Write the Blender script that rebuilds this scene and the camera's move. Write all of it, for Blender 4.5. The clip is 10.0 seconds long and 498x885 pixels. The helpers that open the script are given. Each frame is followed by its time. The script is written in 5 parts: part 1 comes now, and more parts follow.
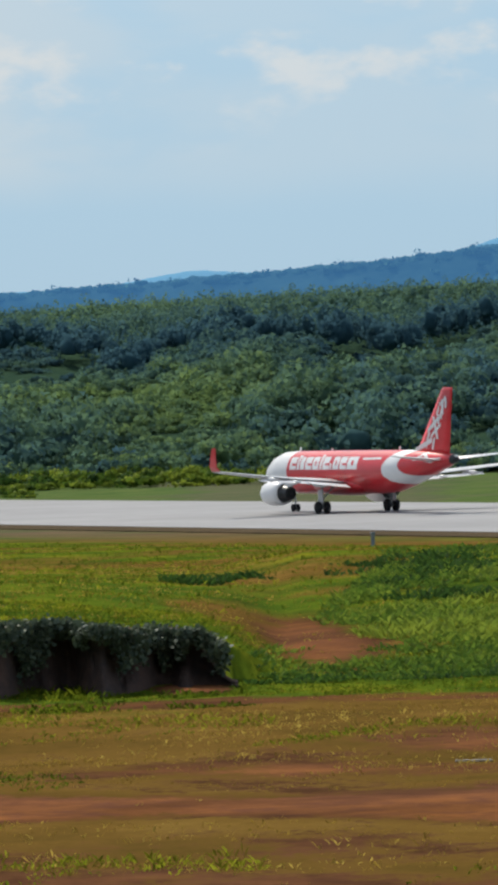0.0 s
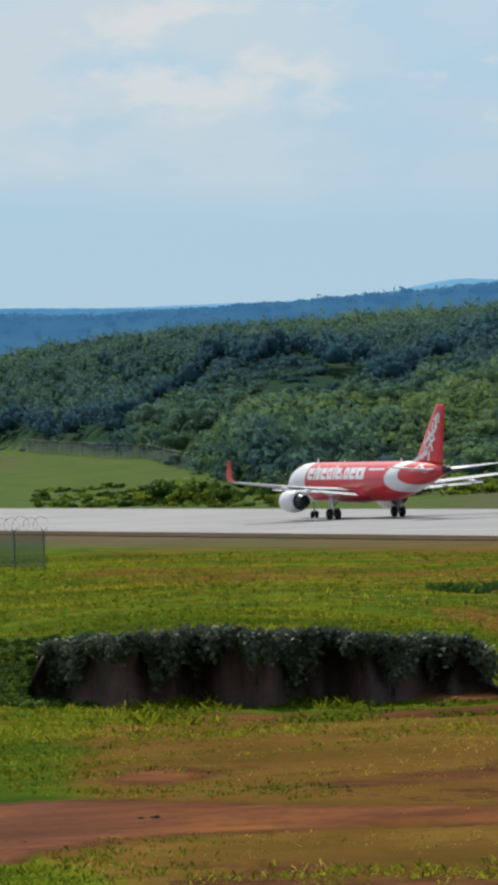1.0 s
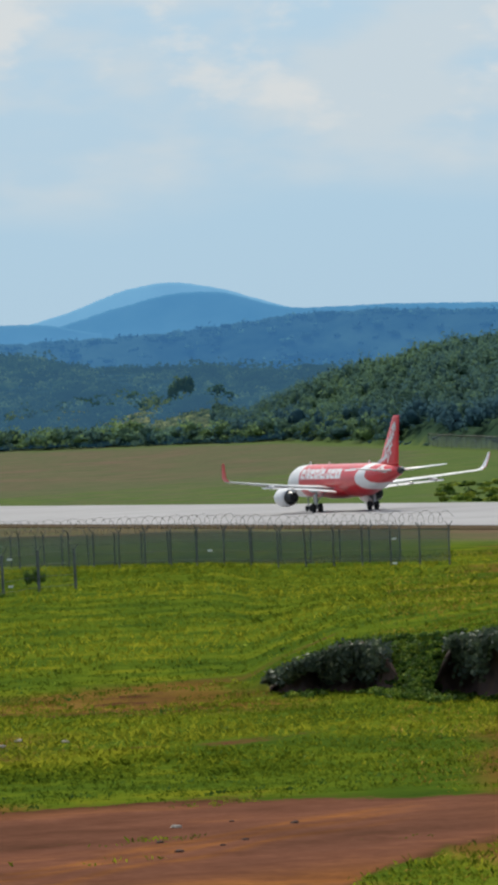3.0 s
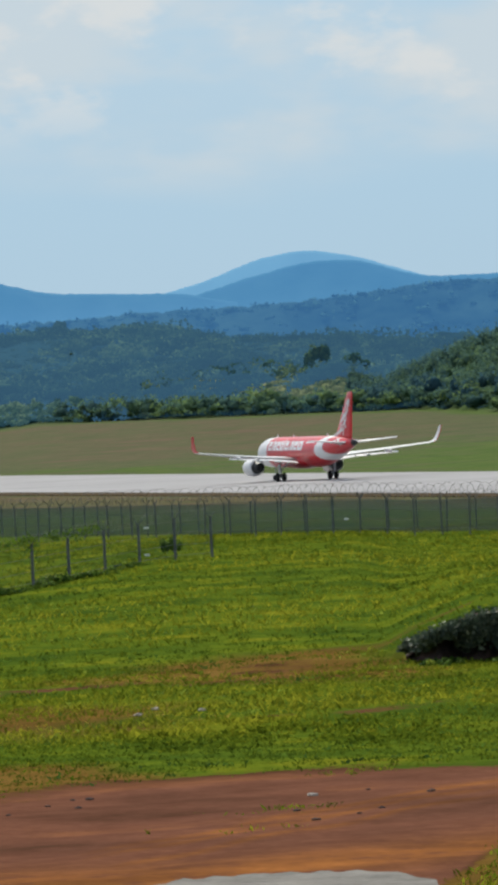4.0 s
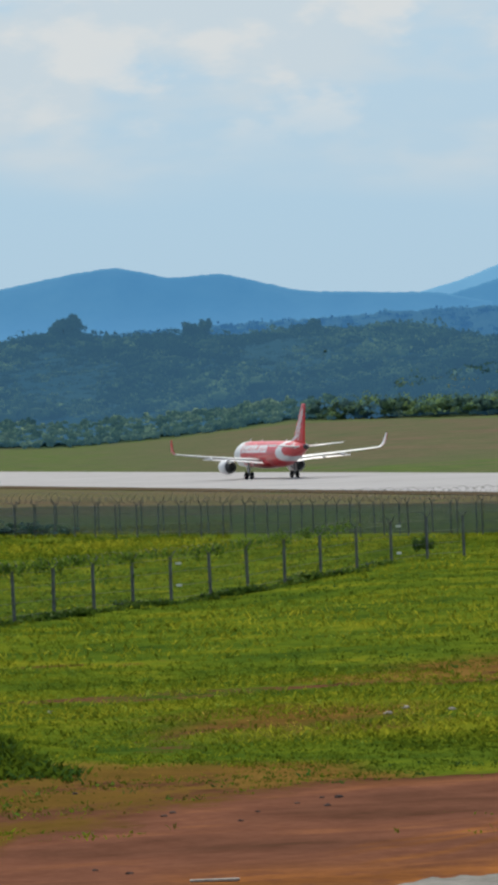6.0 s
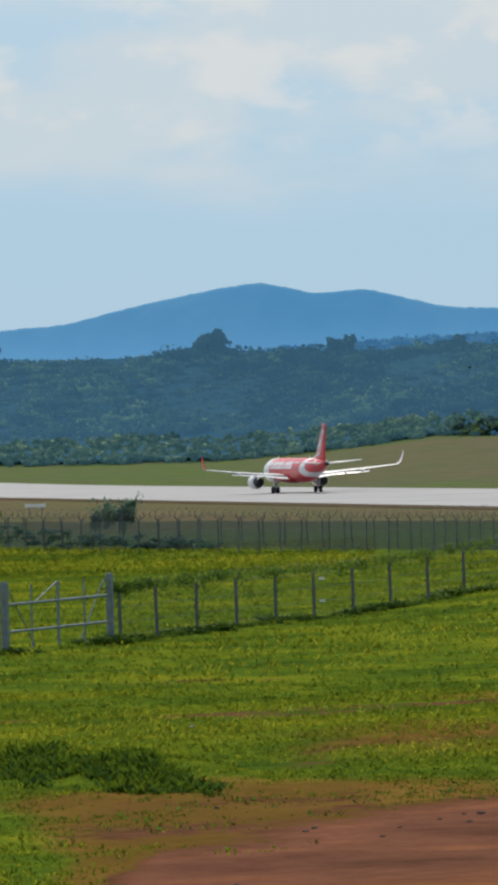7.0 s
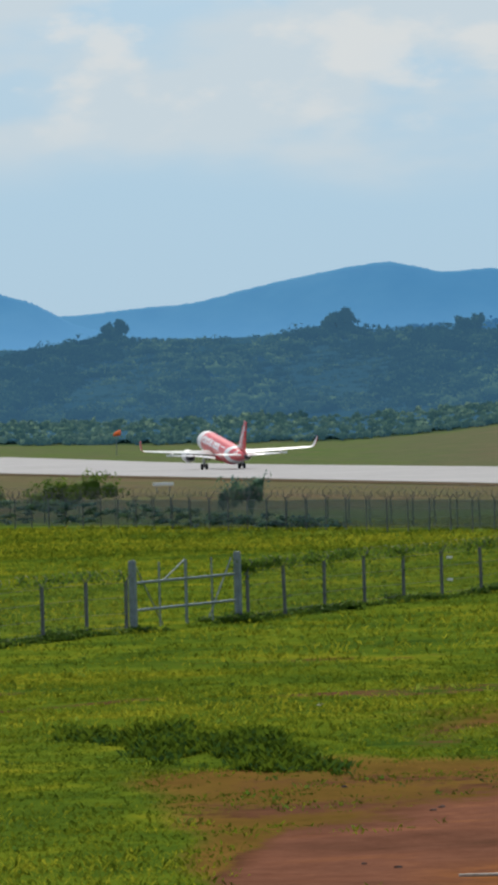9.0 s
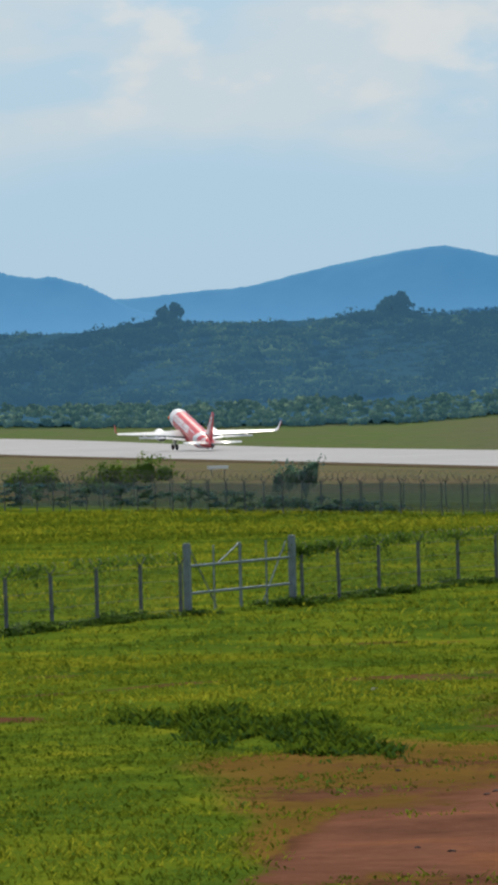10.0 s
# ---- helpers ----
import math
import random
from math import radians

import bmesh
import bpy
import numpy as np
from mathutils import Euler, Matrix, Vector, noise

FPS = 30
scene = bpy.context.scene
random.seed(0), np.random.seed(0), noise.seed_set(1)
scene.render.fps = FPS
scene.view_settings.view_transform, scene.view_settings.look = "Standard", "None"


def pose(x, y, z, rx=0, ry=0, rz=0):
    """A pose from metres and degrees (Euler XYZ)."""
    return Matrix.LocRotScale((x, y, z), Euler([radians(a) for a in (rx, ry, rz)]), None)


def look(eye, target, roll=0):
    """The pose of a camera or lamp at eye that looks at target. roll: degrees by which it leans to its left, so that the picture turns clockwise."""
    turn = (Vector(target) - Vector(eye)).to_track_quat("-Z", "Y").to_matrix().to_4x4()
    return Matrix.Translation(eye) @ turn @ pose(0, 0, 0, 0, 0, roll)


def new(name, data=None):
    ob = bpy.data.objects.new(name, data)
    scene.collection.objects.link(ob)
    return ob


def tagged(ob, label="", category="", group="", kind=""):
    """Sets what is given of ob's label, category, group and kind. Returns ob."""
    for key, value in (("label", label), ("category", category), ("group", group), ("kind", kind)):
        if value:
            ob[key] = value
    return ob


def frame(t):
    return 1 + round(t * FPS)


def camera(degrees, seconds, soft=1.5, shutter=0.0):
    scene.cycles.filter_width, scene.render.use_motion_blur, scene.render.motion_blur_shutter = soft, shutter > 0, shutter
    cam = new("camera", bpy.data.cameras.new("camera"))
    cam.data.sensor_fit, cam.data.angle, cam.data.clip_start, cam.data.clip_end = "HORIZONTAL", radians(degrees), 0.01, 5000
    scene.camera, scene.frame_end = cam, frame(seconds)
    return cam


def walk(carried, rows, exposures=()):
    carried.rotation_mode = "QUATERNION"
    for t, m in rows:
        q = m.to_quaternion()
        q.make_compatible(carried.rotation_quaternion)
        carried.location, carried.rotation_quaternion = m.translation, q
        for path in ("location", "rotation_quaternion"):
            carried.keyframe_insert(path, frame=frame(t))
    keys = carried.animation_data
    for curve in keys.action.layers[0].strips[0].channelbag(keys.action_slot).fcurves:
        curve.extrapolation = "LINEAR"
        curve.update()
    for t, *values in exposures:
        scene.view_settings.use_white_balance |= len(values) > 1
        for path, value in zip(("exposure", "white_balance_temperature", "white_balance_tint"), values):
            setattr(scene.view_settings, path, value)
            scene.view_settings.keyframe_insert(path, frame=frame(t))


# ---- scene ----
EYE = 10.95
cam = camera(5.135, 10.0, soft=4.2)
# seconds, bearing clockwise from the runway's axis, pitch, lean
ROWS = [
    (0.0, 27.562, -0.421, 1.636),
    (0.5, 26.568, -0.322, 1.701),
    (1.0, 24.816, -0.249, 1.950),
    (1.5, 23.321, -0.116, 2.146),
    (2.0, 22.609, -0.056, 2.296),
    (2.5, 21.560, -0.022, 2.448),
    (4.0, 19.232, -0.412, 2.601),
    (4.5, 18.444, -0.457, 2.635),
    (5.0, 17.798, -0.426, 2.585),
    (5.5, 17.470, -0.370, 2.399),
    (6.0, 16.622, -0.329, 2.008),
    (7.5, 14.779, -0.089, 1.683),
    (8.0, 14.566, -0.128, 1.666),
    (8.5, 14.107, -0.185, 1.676),
    (9.0, 13.817, -0.307, 1.623),
    (9.5, 13.381, -0.398, 1.531),
    (10.0, 13.247, -0.463, 1.455),
]
walk(cam, [(t, pose(0, 0, EYE, 90 + pitch, 0, -az) @ pose(0, 0, 0, 0, 0, -lean)) for t, az, pitch, lean in ROWS])

# ---- light ----
SUN_EL, SUN_AZ = 47.0, 6.0
world = bpy.data.worlds.new("world")
scene.world = world
world.use_nodes = True
wn, wl = world.node_tree.nodes, world.node_tree.links
wn.clear()
w_out = wn.new("ShaderNodeOutputWorld")
w_bg = wn.new("ShaderNodeBackground")
w_sky = wn.new("ShaderNodeTexSky")
w_sky.sky_type = "NISHITA"
w_sky.sun_disc = False
w_sky.sun_elevation = radians(SUN_EL)
w_sky.sun_rotation = radians(SUN_AZ)
w_sky.air_density, w_sky.dust_density, w_sky.ozone_density = 1.0, 0.4, 3.0
w_bg.inputs[1].default_value = 0.142
# pale blue haze low down, and broken cloud over the whole sky that thins towards the horizon
w_tc = wn.new("ShaderNodeTexCoord")
w_sep = wn.new("ShaderNodeSeparateXYZ")
wl.new(w_tc.outputs["Generated"], w_sep.inputs[0])


def w_range(src, lo, hi, a=0.0, c=1.0):
    r = wn.new("ShaderNodeMapRange")
    r.interpolation_type = "SMOOTHSTEP"
    for k, v in enumerate((lo, hi, a, c)):
        r.inputs[k + 1].default_value = v
    wl.new(src, r.inputs[0])
    return r.outputs[0]


def w_noise(scale, detail, where, rough=0.5):
    mp, tx = wn.new("ShaderNodeMapping"), wn.new("ShaderNodeTexNoise")
    mp.inputs["Location"].default_value, mp.inputs["Scale"].default_value = where, scale
    tx.inputs["Scale"].default_value, tx.inputs["Detail"].default_value, tx.inputs["Roughness"].default_value = 1.0, detail, rough
    wl.new(w_tc.outputs["Generated"], mp.inputs[0])
    wl.new(mp.outputs[0], tx.inputs["Vector"])
    return tx.outputs[0]


def w_math(op, a, c, d=0.0):
    m = wn.new("ShaderNodeMath")
    m.operation = op
    for k, v in enumerate((a, c, d)):
        if isinstance(v, float):
            m.inputs[k].default_value = v
        else:
            wl.new(v, m.inputs[k])
    return m.outputs[0]


def w_blend(fac, a, c):
    m = wn.new("ShaderNodeMix")
    m.data_type = "RGBA"
    wl.new(fac, m.inputs["Factor"])
    for k, v in ((6, a), (7, c)):
        if isinstance(v, tuple):
            m.inputs[k].default_value = (*v, 1)
        else:
            wl.new(v, m.inputs[k])
    return m.outputs[2]


w_up = w_sep.outputs[2]
hazed = w_blend(w_range(w_up, 0.02, 0.40, 0.92, 0.10), w_sky.outputs[0], (2.48, 3.78, 4.96))
# a thin white sheet with a soft lower edge, blue rents in it, and small heaped clouds before it
edge = w_math("MULTIPLY_ADD", w_noise((9, 9, 20), 3.0, (0.3, 0.1, 0.35), 0.45), 0.030)
sheet = w_range(w_math("ADD", w_up, edge), 0.050, 0.062, 0.0, 0.72)
rents = w_range(w_noise((22, 22, 58), 4.0, (1.9, 0.4, 0.15), 0.5), 0.36, 0.56, 0.25, 1.0)
sheet = w_math("MULTIPLY", sheet, w_range(w_sep.outputs[0], 0.39, 0.47, 1.0, 0.40))
hazed = w_blend(w_math("MULTIPLY", sheet, rents), hazed, (4.35, 4.75, 4.95))
puff = w_math("MULTIPLY", w_range(w_noise((46, 46, 92), 6.0, (0.7, 2.2, 0.0), 0.52), 0.49, 0.65), w_range(w_up, 0.043, 0.060, 0.0, 0.72))
hazed = w_blend(puff, hazed, (5.05, 5.15, 5.1))
wl.new(hazed, w_bg.inputs[0])
wl.new(w_bg.outputs[0], w_out.inputs[0])

sun = new("sun", bpy.data.lights.new("sun", "SUN"))
sun.data.energy, sun.data.angle, sun.data.color = 4.5, radians(0.6), (1.0, 0.93, 0.80)
s_dir = Vector((math.sin(radians(SUN_AZ)) * math.cos(radians(SUN_EL)), math.cos(radians(SUN_AZ)) * math.cos(radians(SUN_EL)), math.sin(radians(SUN_EL))))
sun.matrix_world = look(s_dir * 300, (0, 0, 0))
scene.view_settings.exposure = 0.0


# ---- materials ----
def mat(name, rough=0.8, metal=0.0, spec=0.3):
    m = bpy.data.materials.new(name)
    m.use_nodes = True
    b = m.node_tree.nodes["Principled BSDF"]
    b.inputs["Roughness"].default_value, b.inputs["Metallic"].default_value = rough, metal
    b.inputs["Specular IOR Level"].default_value = spec
    return m, m.node_tree.nodes, m.node_tree.links, b


def noise_tex(n, l, scale, detail=5.0, rough=0.55, stretch=None, coords="Object"):
    tc, tex = n.new("ShaderNodeTexCoord"), n.new("ShaderNodeTexNoise")
    tex.inputs["Scale"].default_value, tex.inputs["Detail"].default_value, tex.inputs["Roughness"].default_value = scale, detail, rough
    if stretch:
        mp = n.new("ShaderNodeMapping")
        mp.inputs["Scale"].default_value = stretch
        l.new(tc.outputs[coords], mp.inputs[0])
        l.new(mp.outputs[0], tex.inputs["Vector"])
    else:
        l.new(tc.outputs[coords], tex.inputs["Vector"])
    return tex.outputs[0]


def ramp(n, l, source, stops):
    r = n.new("ShaderNodeValToRGB")
    while len(r.color_ramp.elements) < len(stops):
        r.color_ramp.elements.new(0.5)
    for e, (p, c) in zip(r.color_ramp.elements, stops):
        e.position, e.color = p, (*c, 1)
    l.new(source, r.inputs[0])
    return r.outputs[0]


def blend(n, l, fac, a, b, mode="MIX"):
    mx = n.new("ShaderNodeMix")
    mx.data_type, mx.blend_type = "RGBA", mode
    for src, sock in ((fac, mx.inputs["Factor"]), (a, mx.inputs[6]), (b, mx.inputs[7])):
        if isinstance(src, (int, float)):
            sock.default_value = src
        elif isinstance(src, tuple):
            sock.default_value = (*src, 1)
        else:
            l.new(src, sock)
    return mx.outputs[2]


def calc(n, l, op, a, b=0.0, c=None):
    m = n.new("ShaderNodeMath")
    m.operation = op
    for i, src in enumerate((a, b, c)):
        if src is None:
            continue
        if isinstance(src, (int, float)):
            m.inputs[i].default_value = src
        else:
            l.new(src, m.inputs[i])
    return m.outputs[0]


def step(n, l, src, lo, hi):
    r = n.new("ShaderNodeMapRange")
    r.interpolation_type = "SMOOTHSTEP"
    r.inputs[1].default_value, r.inputs[2].default_value = lo, hi
    l.new(src, r.inputs[0])
    return r.outputs[0]


def bump(n, l, b, height, strength, dist):
    bp = n.new("ShaderNodeBump")
    bp.inputs["Strength"].default_value, bp.inputs["Distance"].default_value = strength, dist
    l.new(height, bp.inputs["Height"])
    l.new(bp.outputs[0], b.inputs["Normal"])


def attr(n, name):
    a = n.new("ShaderNodeAttribute")
    a.attribute_name = name
    return a.outputs["Fac"]


def speckled(name, c1, c2, scale, rough=0.7, metal=0.0, spec=0.3, bump_d=0.0):
    m, n, l, b = mat(name, rough, metal, spec)
    tex = noise_tex(n, l, scale)
    fine = noise_tex(n, l, scale * 7)
    both = calc(n, l, "ADD", calc(n, l, "MULTIPLY", tex, 0.65), calc(n, l, "MULTIPLY", fine, 0.35))
    l.new(ramp(n, l, both, [(0.35, c1), (0.65, c2)]), b.inputs["Base Color"])
    if bump_d:
        bump(n, l, b, fine, 0.6, bump_d)
    return m


def ground_material():
    m, n, l, b = mat("ground_cover", 1.0, 0, 0.0)
    big = noise_tex(n, l, 0.055, 6)
    mid = noise_tex(n, l, 0.16, 8, 0.68)
    fine = noise_tex(n, l, 3.5, 6, 0.7)
    streak = noise_tex(n, l, 0.22, 8, 0.62, (0.55, 1.0, 1))
    green = ramp(n, l, mid, [(0.3, (0.030, 0.062, 0.010)), (0.45, (0.060, 0.100, 0.011)), (0.55, (0.096, 0.136, 0.012)), (0.66, (0.175, 0.180, 0.014))])
    dry = ramp(n, l, mid, [(0.3, (0.085, 0.055, 0.014)), (0.5, (0.145, 0.085, 0.021)), (0.7, (0.215, 0.135, 0.034))])
    soil = ramp(n, l, streak, [(0.28, (0.084, 0.042, 0.026)), (0.42, (0.135, 0.062, 0.040)), (0.56, (0.172, 0.076, 0.048)), (0.70, (0.255, 0.108, 0.050))])
    ochre = ramp(n, l, streak, [(0.30, (0.105, 0.045, 0.018)), (0.48, (0.190, 0.078, 0.026)), (0.66, (0.34, 0.135, 0.040))])
    grit = noise_tex(n, l, 0.9, 6, 0.65)
    dryness = calc(n, l, "ADD", attr(n, "dry"), calc(n, l, "MULTIPLY_ADD", big, 1.6, -0.8))
    base = blend(n, l, step(n, l, dryness, 0.3, 0.75), green, dry)
    soil = blend(n, l, calc(n, l, "MULTIPLY", attr(n, "ochre"), step(n, l, grit, 0.25, 0.55)), soil, ochre)
    soil = blend(n, l, step(n, l, attr(n, "soil"), 0.40, 0.80), ramp(n, l, grit, [(0.3, (0.062, 0.030, 0.016)), (0.7, (0.115, 0.055, 0.028))]), soil)
    soil = blend(n, l, 0.55, soil, ramp(n, l, grit, [(0.3, (0.62, 0.60, 0.58)), (0.62, (1.0, 1.0, 1.0))]), "MULTIPLY")
    jag = calc(n, l, "ADD", calc(n, l, "MULTIPLY_ADD", mid, 1.5, -0.75), calc(n, l, "MULTIPLY_ADD", fine, 0.7, -0.35))
    base = blend(n, l, step(n, l, calc(n, l, "ADD", attr(n, "soil"), jag), 0.42, 0.62), base, soil)
    meadow = ramp(n, l, mid, [(0.3, (0.075, 0.098, 0.050)), (0.5, (0.102, 0.115, 0.062)), (0.7, (0.135, 0.125, 0.075))])
    bare = ramp(n, l, mid, [(0.3, (0.115, 0.088, 0.066)), (0.7, (0.175, 0.122, 0.090))])
    lush = ramp(n, l, mid, [(0.3, (0.060, 0.105, 0.034)), (0.5, (0.088, 0.132, 0.042)), (0.7, (0.120, 0.148, 0.052))])
    meadow = blend(n, l, step(n, l, dryness, 0.05, 0.45), lush, meadow)
    meadow = blend(n, l, step(n, l, dryness, 0.50, 1.10), meadow, bare)
    base = blend(n, l, attr(n, "field"), base, meadow)
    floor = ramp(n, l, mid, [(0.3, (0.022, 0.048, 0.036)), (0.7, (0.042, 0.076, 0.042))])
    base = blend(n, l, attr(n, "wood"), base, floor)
    base = blend(n, l, 0.45, base, ramp(n, l, fine, [(0.3, (0.5, 0.5, 0.5)), (0.7, (1.0, 1.0, 1.0))]), "MULTIPLY")
    l.new(base, b.inputs["Base Color"])
    bump(n, l, b, fine, 0.5, 0.12)
    return m


def foliage(name, dark, mid, light, haze=None, trans=0.25, spec=0.06):
    """Leaves: colour varies from leaf to leaf and from tree to tree; haze is painted in as an even glow."""
    m, n, l, b = mat(name, 0.7, 0, spec)
    geo = n.new("ShaderNodeNewGeometry")
    isl = geo.outputs["Random Per Island"]
    v = calc(n, l, "ADD", calc(n, l, "MULTIPLY", isl, 0.14), calc(n, l, "MULTIPLY", attr(n, "tint"), 0.86))
    col = ramp(n, l, v, [(0.15, dark), (0.5, mid), (0.85, light)])
    l.new(col, b.inputs["Base Color"])
    out = n["Material Output"]
    tr = n.new("ShaderNodeBsdfTranslucent")
    l.new(col, tr.inputs[0])
    mx = n.new("ShaderNodeMixShader")
    mx.inputs[0].default_value = trans
    l.new(b.outputs[0], mx.inputs[1])
    l.new(tr.outputs[0], mx.inputs[2])
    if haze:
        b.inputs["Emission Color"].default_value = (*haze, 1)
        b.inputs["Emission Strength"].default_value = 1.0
    l.new(mx.outputs[0], out.inputs[0])
    return m


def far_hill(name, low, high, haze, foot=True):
    """Distant wooded mountain, the haze of kilometres of air put in as blue glow."""
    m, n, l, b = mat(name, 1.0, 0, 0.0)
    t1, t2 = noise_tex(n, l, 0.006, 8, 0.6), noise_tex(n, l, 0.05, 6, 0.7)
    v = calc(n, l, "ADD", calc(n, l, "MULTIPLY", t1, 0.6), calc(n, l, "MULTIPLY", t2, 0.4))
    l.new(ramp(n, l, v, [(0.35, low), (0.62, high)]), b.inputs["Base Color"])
    # the painted haze glow is paler towards the foot
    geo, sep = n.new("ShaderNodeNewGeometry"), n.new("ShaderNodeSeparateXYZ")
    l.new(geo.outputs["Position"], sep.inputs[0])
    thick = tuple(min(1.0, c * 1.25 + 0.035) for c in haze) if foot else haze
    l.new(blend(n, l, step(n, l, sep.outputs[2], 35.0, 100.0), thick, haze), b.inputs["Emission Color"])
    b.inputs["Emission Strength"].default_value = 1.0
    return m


def paint(name, color, rough=0.28, dirt=0.12):
    m, n, l, b = mat(name, rough, 0, 0.5)
    t = noise_tex(n, l, 0.7, 6, 0.6, (1, 0.35, 1))
    dark = tuple(c * (1 - dirt * 2) for c in color)
    l.new(ramp(n, l, t, [(0.3, dark), (0.6, color)]), b.inputs["Base Color"])
    return m


def wire_mesh(name, thick=0.46):
    """Woven wire netting: thin strands with open gaps."""
    m, n, l, b = mat(name, 0.5, 0.6, 0.4)
    b.inputs["Base Color"].default_value = (0.09, 0.13, 0.125, 1)
    b.inputs["Alpha"].default_value = thick
    return m


M_GROUND = ground_material()
# dark and middle tones lifted and blued to paint in haze over the hill
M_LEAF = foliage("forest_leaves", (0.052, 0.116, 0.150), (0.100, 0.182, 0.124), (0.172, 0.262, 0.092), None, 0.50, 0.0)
M_SHRUB = foliage("shrub_leaves", (0.036, 0.080, 0.018), (0.095, 0.165, 0.022), (0.21, 0.27, 0.035), None, 0.5)
# palest tone greyed up as painted highlights on the glossy leaves
M_CREEPER = foliage("dark_creeper_leaves", (0.040, 0.064, 0.048), (0.068, 0.096, 0.052), (0.17, 0.20, 0.13), None, 0.25, 0.5)
# the next four glow faintly blue in place of distance haze
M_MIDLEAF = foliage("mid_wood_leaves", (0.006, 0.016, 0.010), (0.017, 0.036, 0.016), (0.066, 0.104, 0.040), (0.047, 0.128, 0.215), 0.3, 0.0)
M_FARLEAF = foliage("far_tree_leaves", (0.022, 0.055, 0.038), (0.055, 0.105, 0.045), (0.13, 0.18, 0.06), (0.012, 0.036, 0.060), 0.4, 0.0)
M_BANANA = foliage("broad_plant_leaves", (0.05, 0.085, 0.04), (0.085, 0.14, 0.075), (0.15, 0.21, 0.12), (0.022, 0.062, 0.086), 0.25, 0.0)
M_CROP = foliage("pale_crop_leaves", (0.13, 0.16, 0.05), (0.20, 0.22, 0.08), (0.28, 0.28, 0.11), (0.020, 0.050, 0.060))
M_GRASS = foliage("grass_blades", (0.045, 0.076, 0.008), (0.092, 0.124, 0.009), (0.215, 0.222, 0.018), None, 0.70, 0.0)
M_DRYGRASS = foliage("dry_grass_blades", (0.15, 0.095, 0.016), (0.24, 0.160, 0.03), (0.36, 0.27, 0.06), None, 0.65, 0.0)
# ridge trees mostly haze glow, little leaf colour
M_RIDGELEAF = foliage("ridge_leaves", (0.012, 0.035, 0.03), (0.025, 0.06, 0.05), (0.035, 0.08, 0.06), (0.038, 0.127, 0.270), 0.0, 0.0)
# haze glow for the sheet added over the far wood floor
M_FARSLOPE = far_hill("far_slope_haze", (0.003, 0.010, 0.006), (0.010, 0.020, 0.011), (0.036, 0.102, 0.178), False)
# last colour of each: haze-blue glow that stands in for distant air
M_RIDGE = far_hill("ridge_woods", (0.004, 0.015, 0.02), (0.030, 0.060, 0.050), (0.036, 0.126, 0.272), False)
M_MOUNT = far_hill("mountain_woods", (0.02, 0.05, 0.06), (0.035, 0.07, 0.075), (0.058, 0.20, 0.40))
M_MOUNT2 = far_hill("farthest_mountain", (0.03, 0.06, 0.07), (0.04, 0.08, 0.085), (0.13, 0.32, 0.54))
M_RUNWAY = speckled("runway_concrete", (0.22, 0.22, 0.23), (0.29, 0.29, 0.30), 0.05, 0.85, 0, 0.2)
M_SHOULDER = speckled("worn_verge", (0.060, 0.048, 0.034), (0.11, 0.082, 0.050), 0.4, 0.95, 0, 0.0)
M_BANK = speckled("bare_bank_earth", (0.045, 0.038, 0.037), (0.100, 0.062, 0.050), 0.6, 0.95, 0, 0.05, 0.15)
M_POST = speckled("weathered_post", (0.06, 0.068, 0.075), (0.15, 0.16, 0.17), 2.0, 0.7)
M_STEEL = speckled("galvanised_steel", (0.11, 0.14, 0.16), (0.22, 0.26, 0.28), 3.0, 0.5, 0.3)
M_WIRE = speckled("razor_wire", (0.06, 0.057, 0.054), (0.14, 0.135, 0.13), 6.0, 0.6, 0.2)
M_NET = wire_mesh("wire_netting", 0.48)
M_OPENNET = wire_mesh("open_wire_netting", 0.07)
M_RED = paint("red_airframe_paint", (0.64, 0.030, 0.040))
M_WHITE = paint("white_airframe_paint", (0.80, 0.80, 0.81), 0.3, 0.08)
M_GREYWING = paint("grey_wing_paint", (0.55, 0.57, 0.59), 0.4, 0.12)
M_DARK = speckled("dark_metal", (0.02, 0.022, 0.025), (0.07, 0.072, 0.075), 2.0, 0.4, 0.6)
M_TYRE = speckled("tyre_rubber", (0.012, 0.012, 0.014), (0.03, 0.03, 0.032), 4.0, 0.85)
M_METAL = speckled("bare_strut_metal", (0.20, 0.21, 0.22), (0.36, 0.37, 0.38), 3.0, 0.4, 0.6)
M_ORANGE = speckled("orange_cloth", (0.80, 0.13, 0.03), (0.95, 0.20, 0.05), 2.0, 0.9)
M_SLAB = speckled("pale_concrete", (0.095, 0.09, 0.08), (0.20, 0.19, 0.17), 0.8, 0.9, 0, 0.2, 0.05)
M_SIGN = speckled("white_sign_board", (0.62, 0.63, 0.63), (0.78, 0.78, 0.77), 1.0, 0.6)
M_BARK = speckled("tree_bark", (0.06, 0.045, 0.03), (0.14, 0.11, 0.08), 2.0, 0.9)
M_STONE = speckled("pale_stone", (0.22, 0.19, 0.16), (0.42, 0.38, 0.33), 4.0, 0.9)


# ---- helpers for meshes ----
def mesh_from(name, verts, faces, material, smooth=False):
    me = bpy.data.meshes.new(name)
    me.from_pydata([tuple(v) for v in verts], [], [tuple(f) for f in faces])
    me.materials.append(material)
    if smooth:
        me.shade_smooth()
    return me


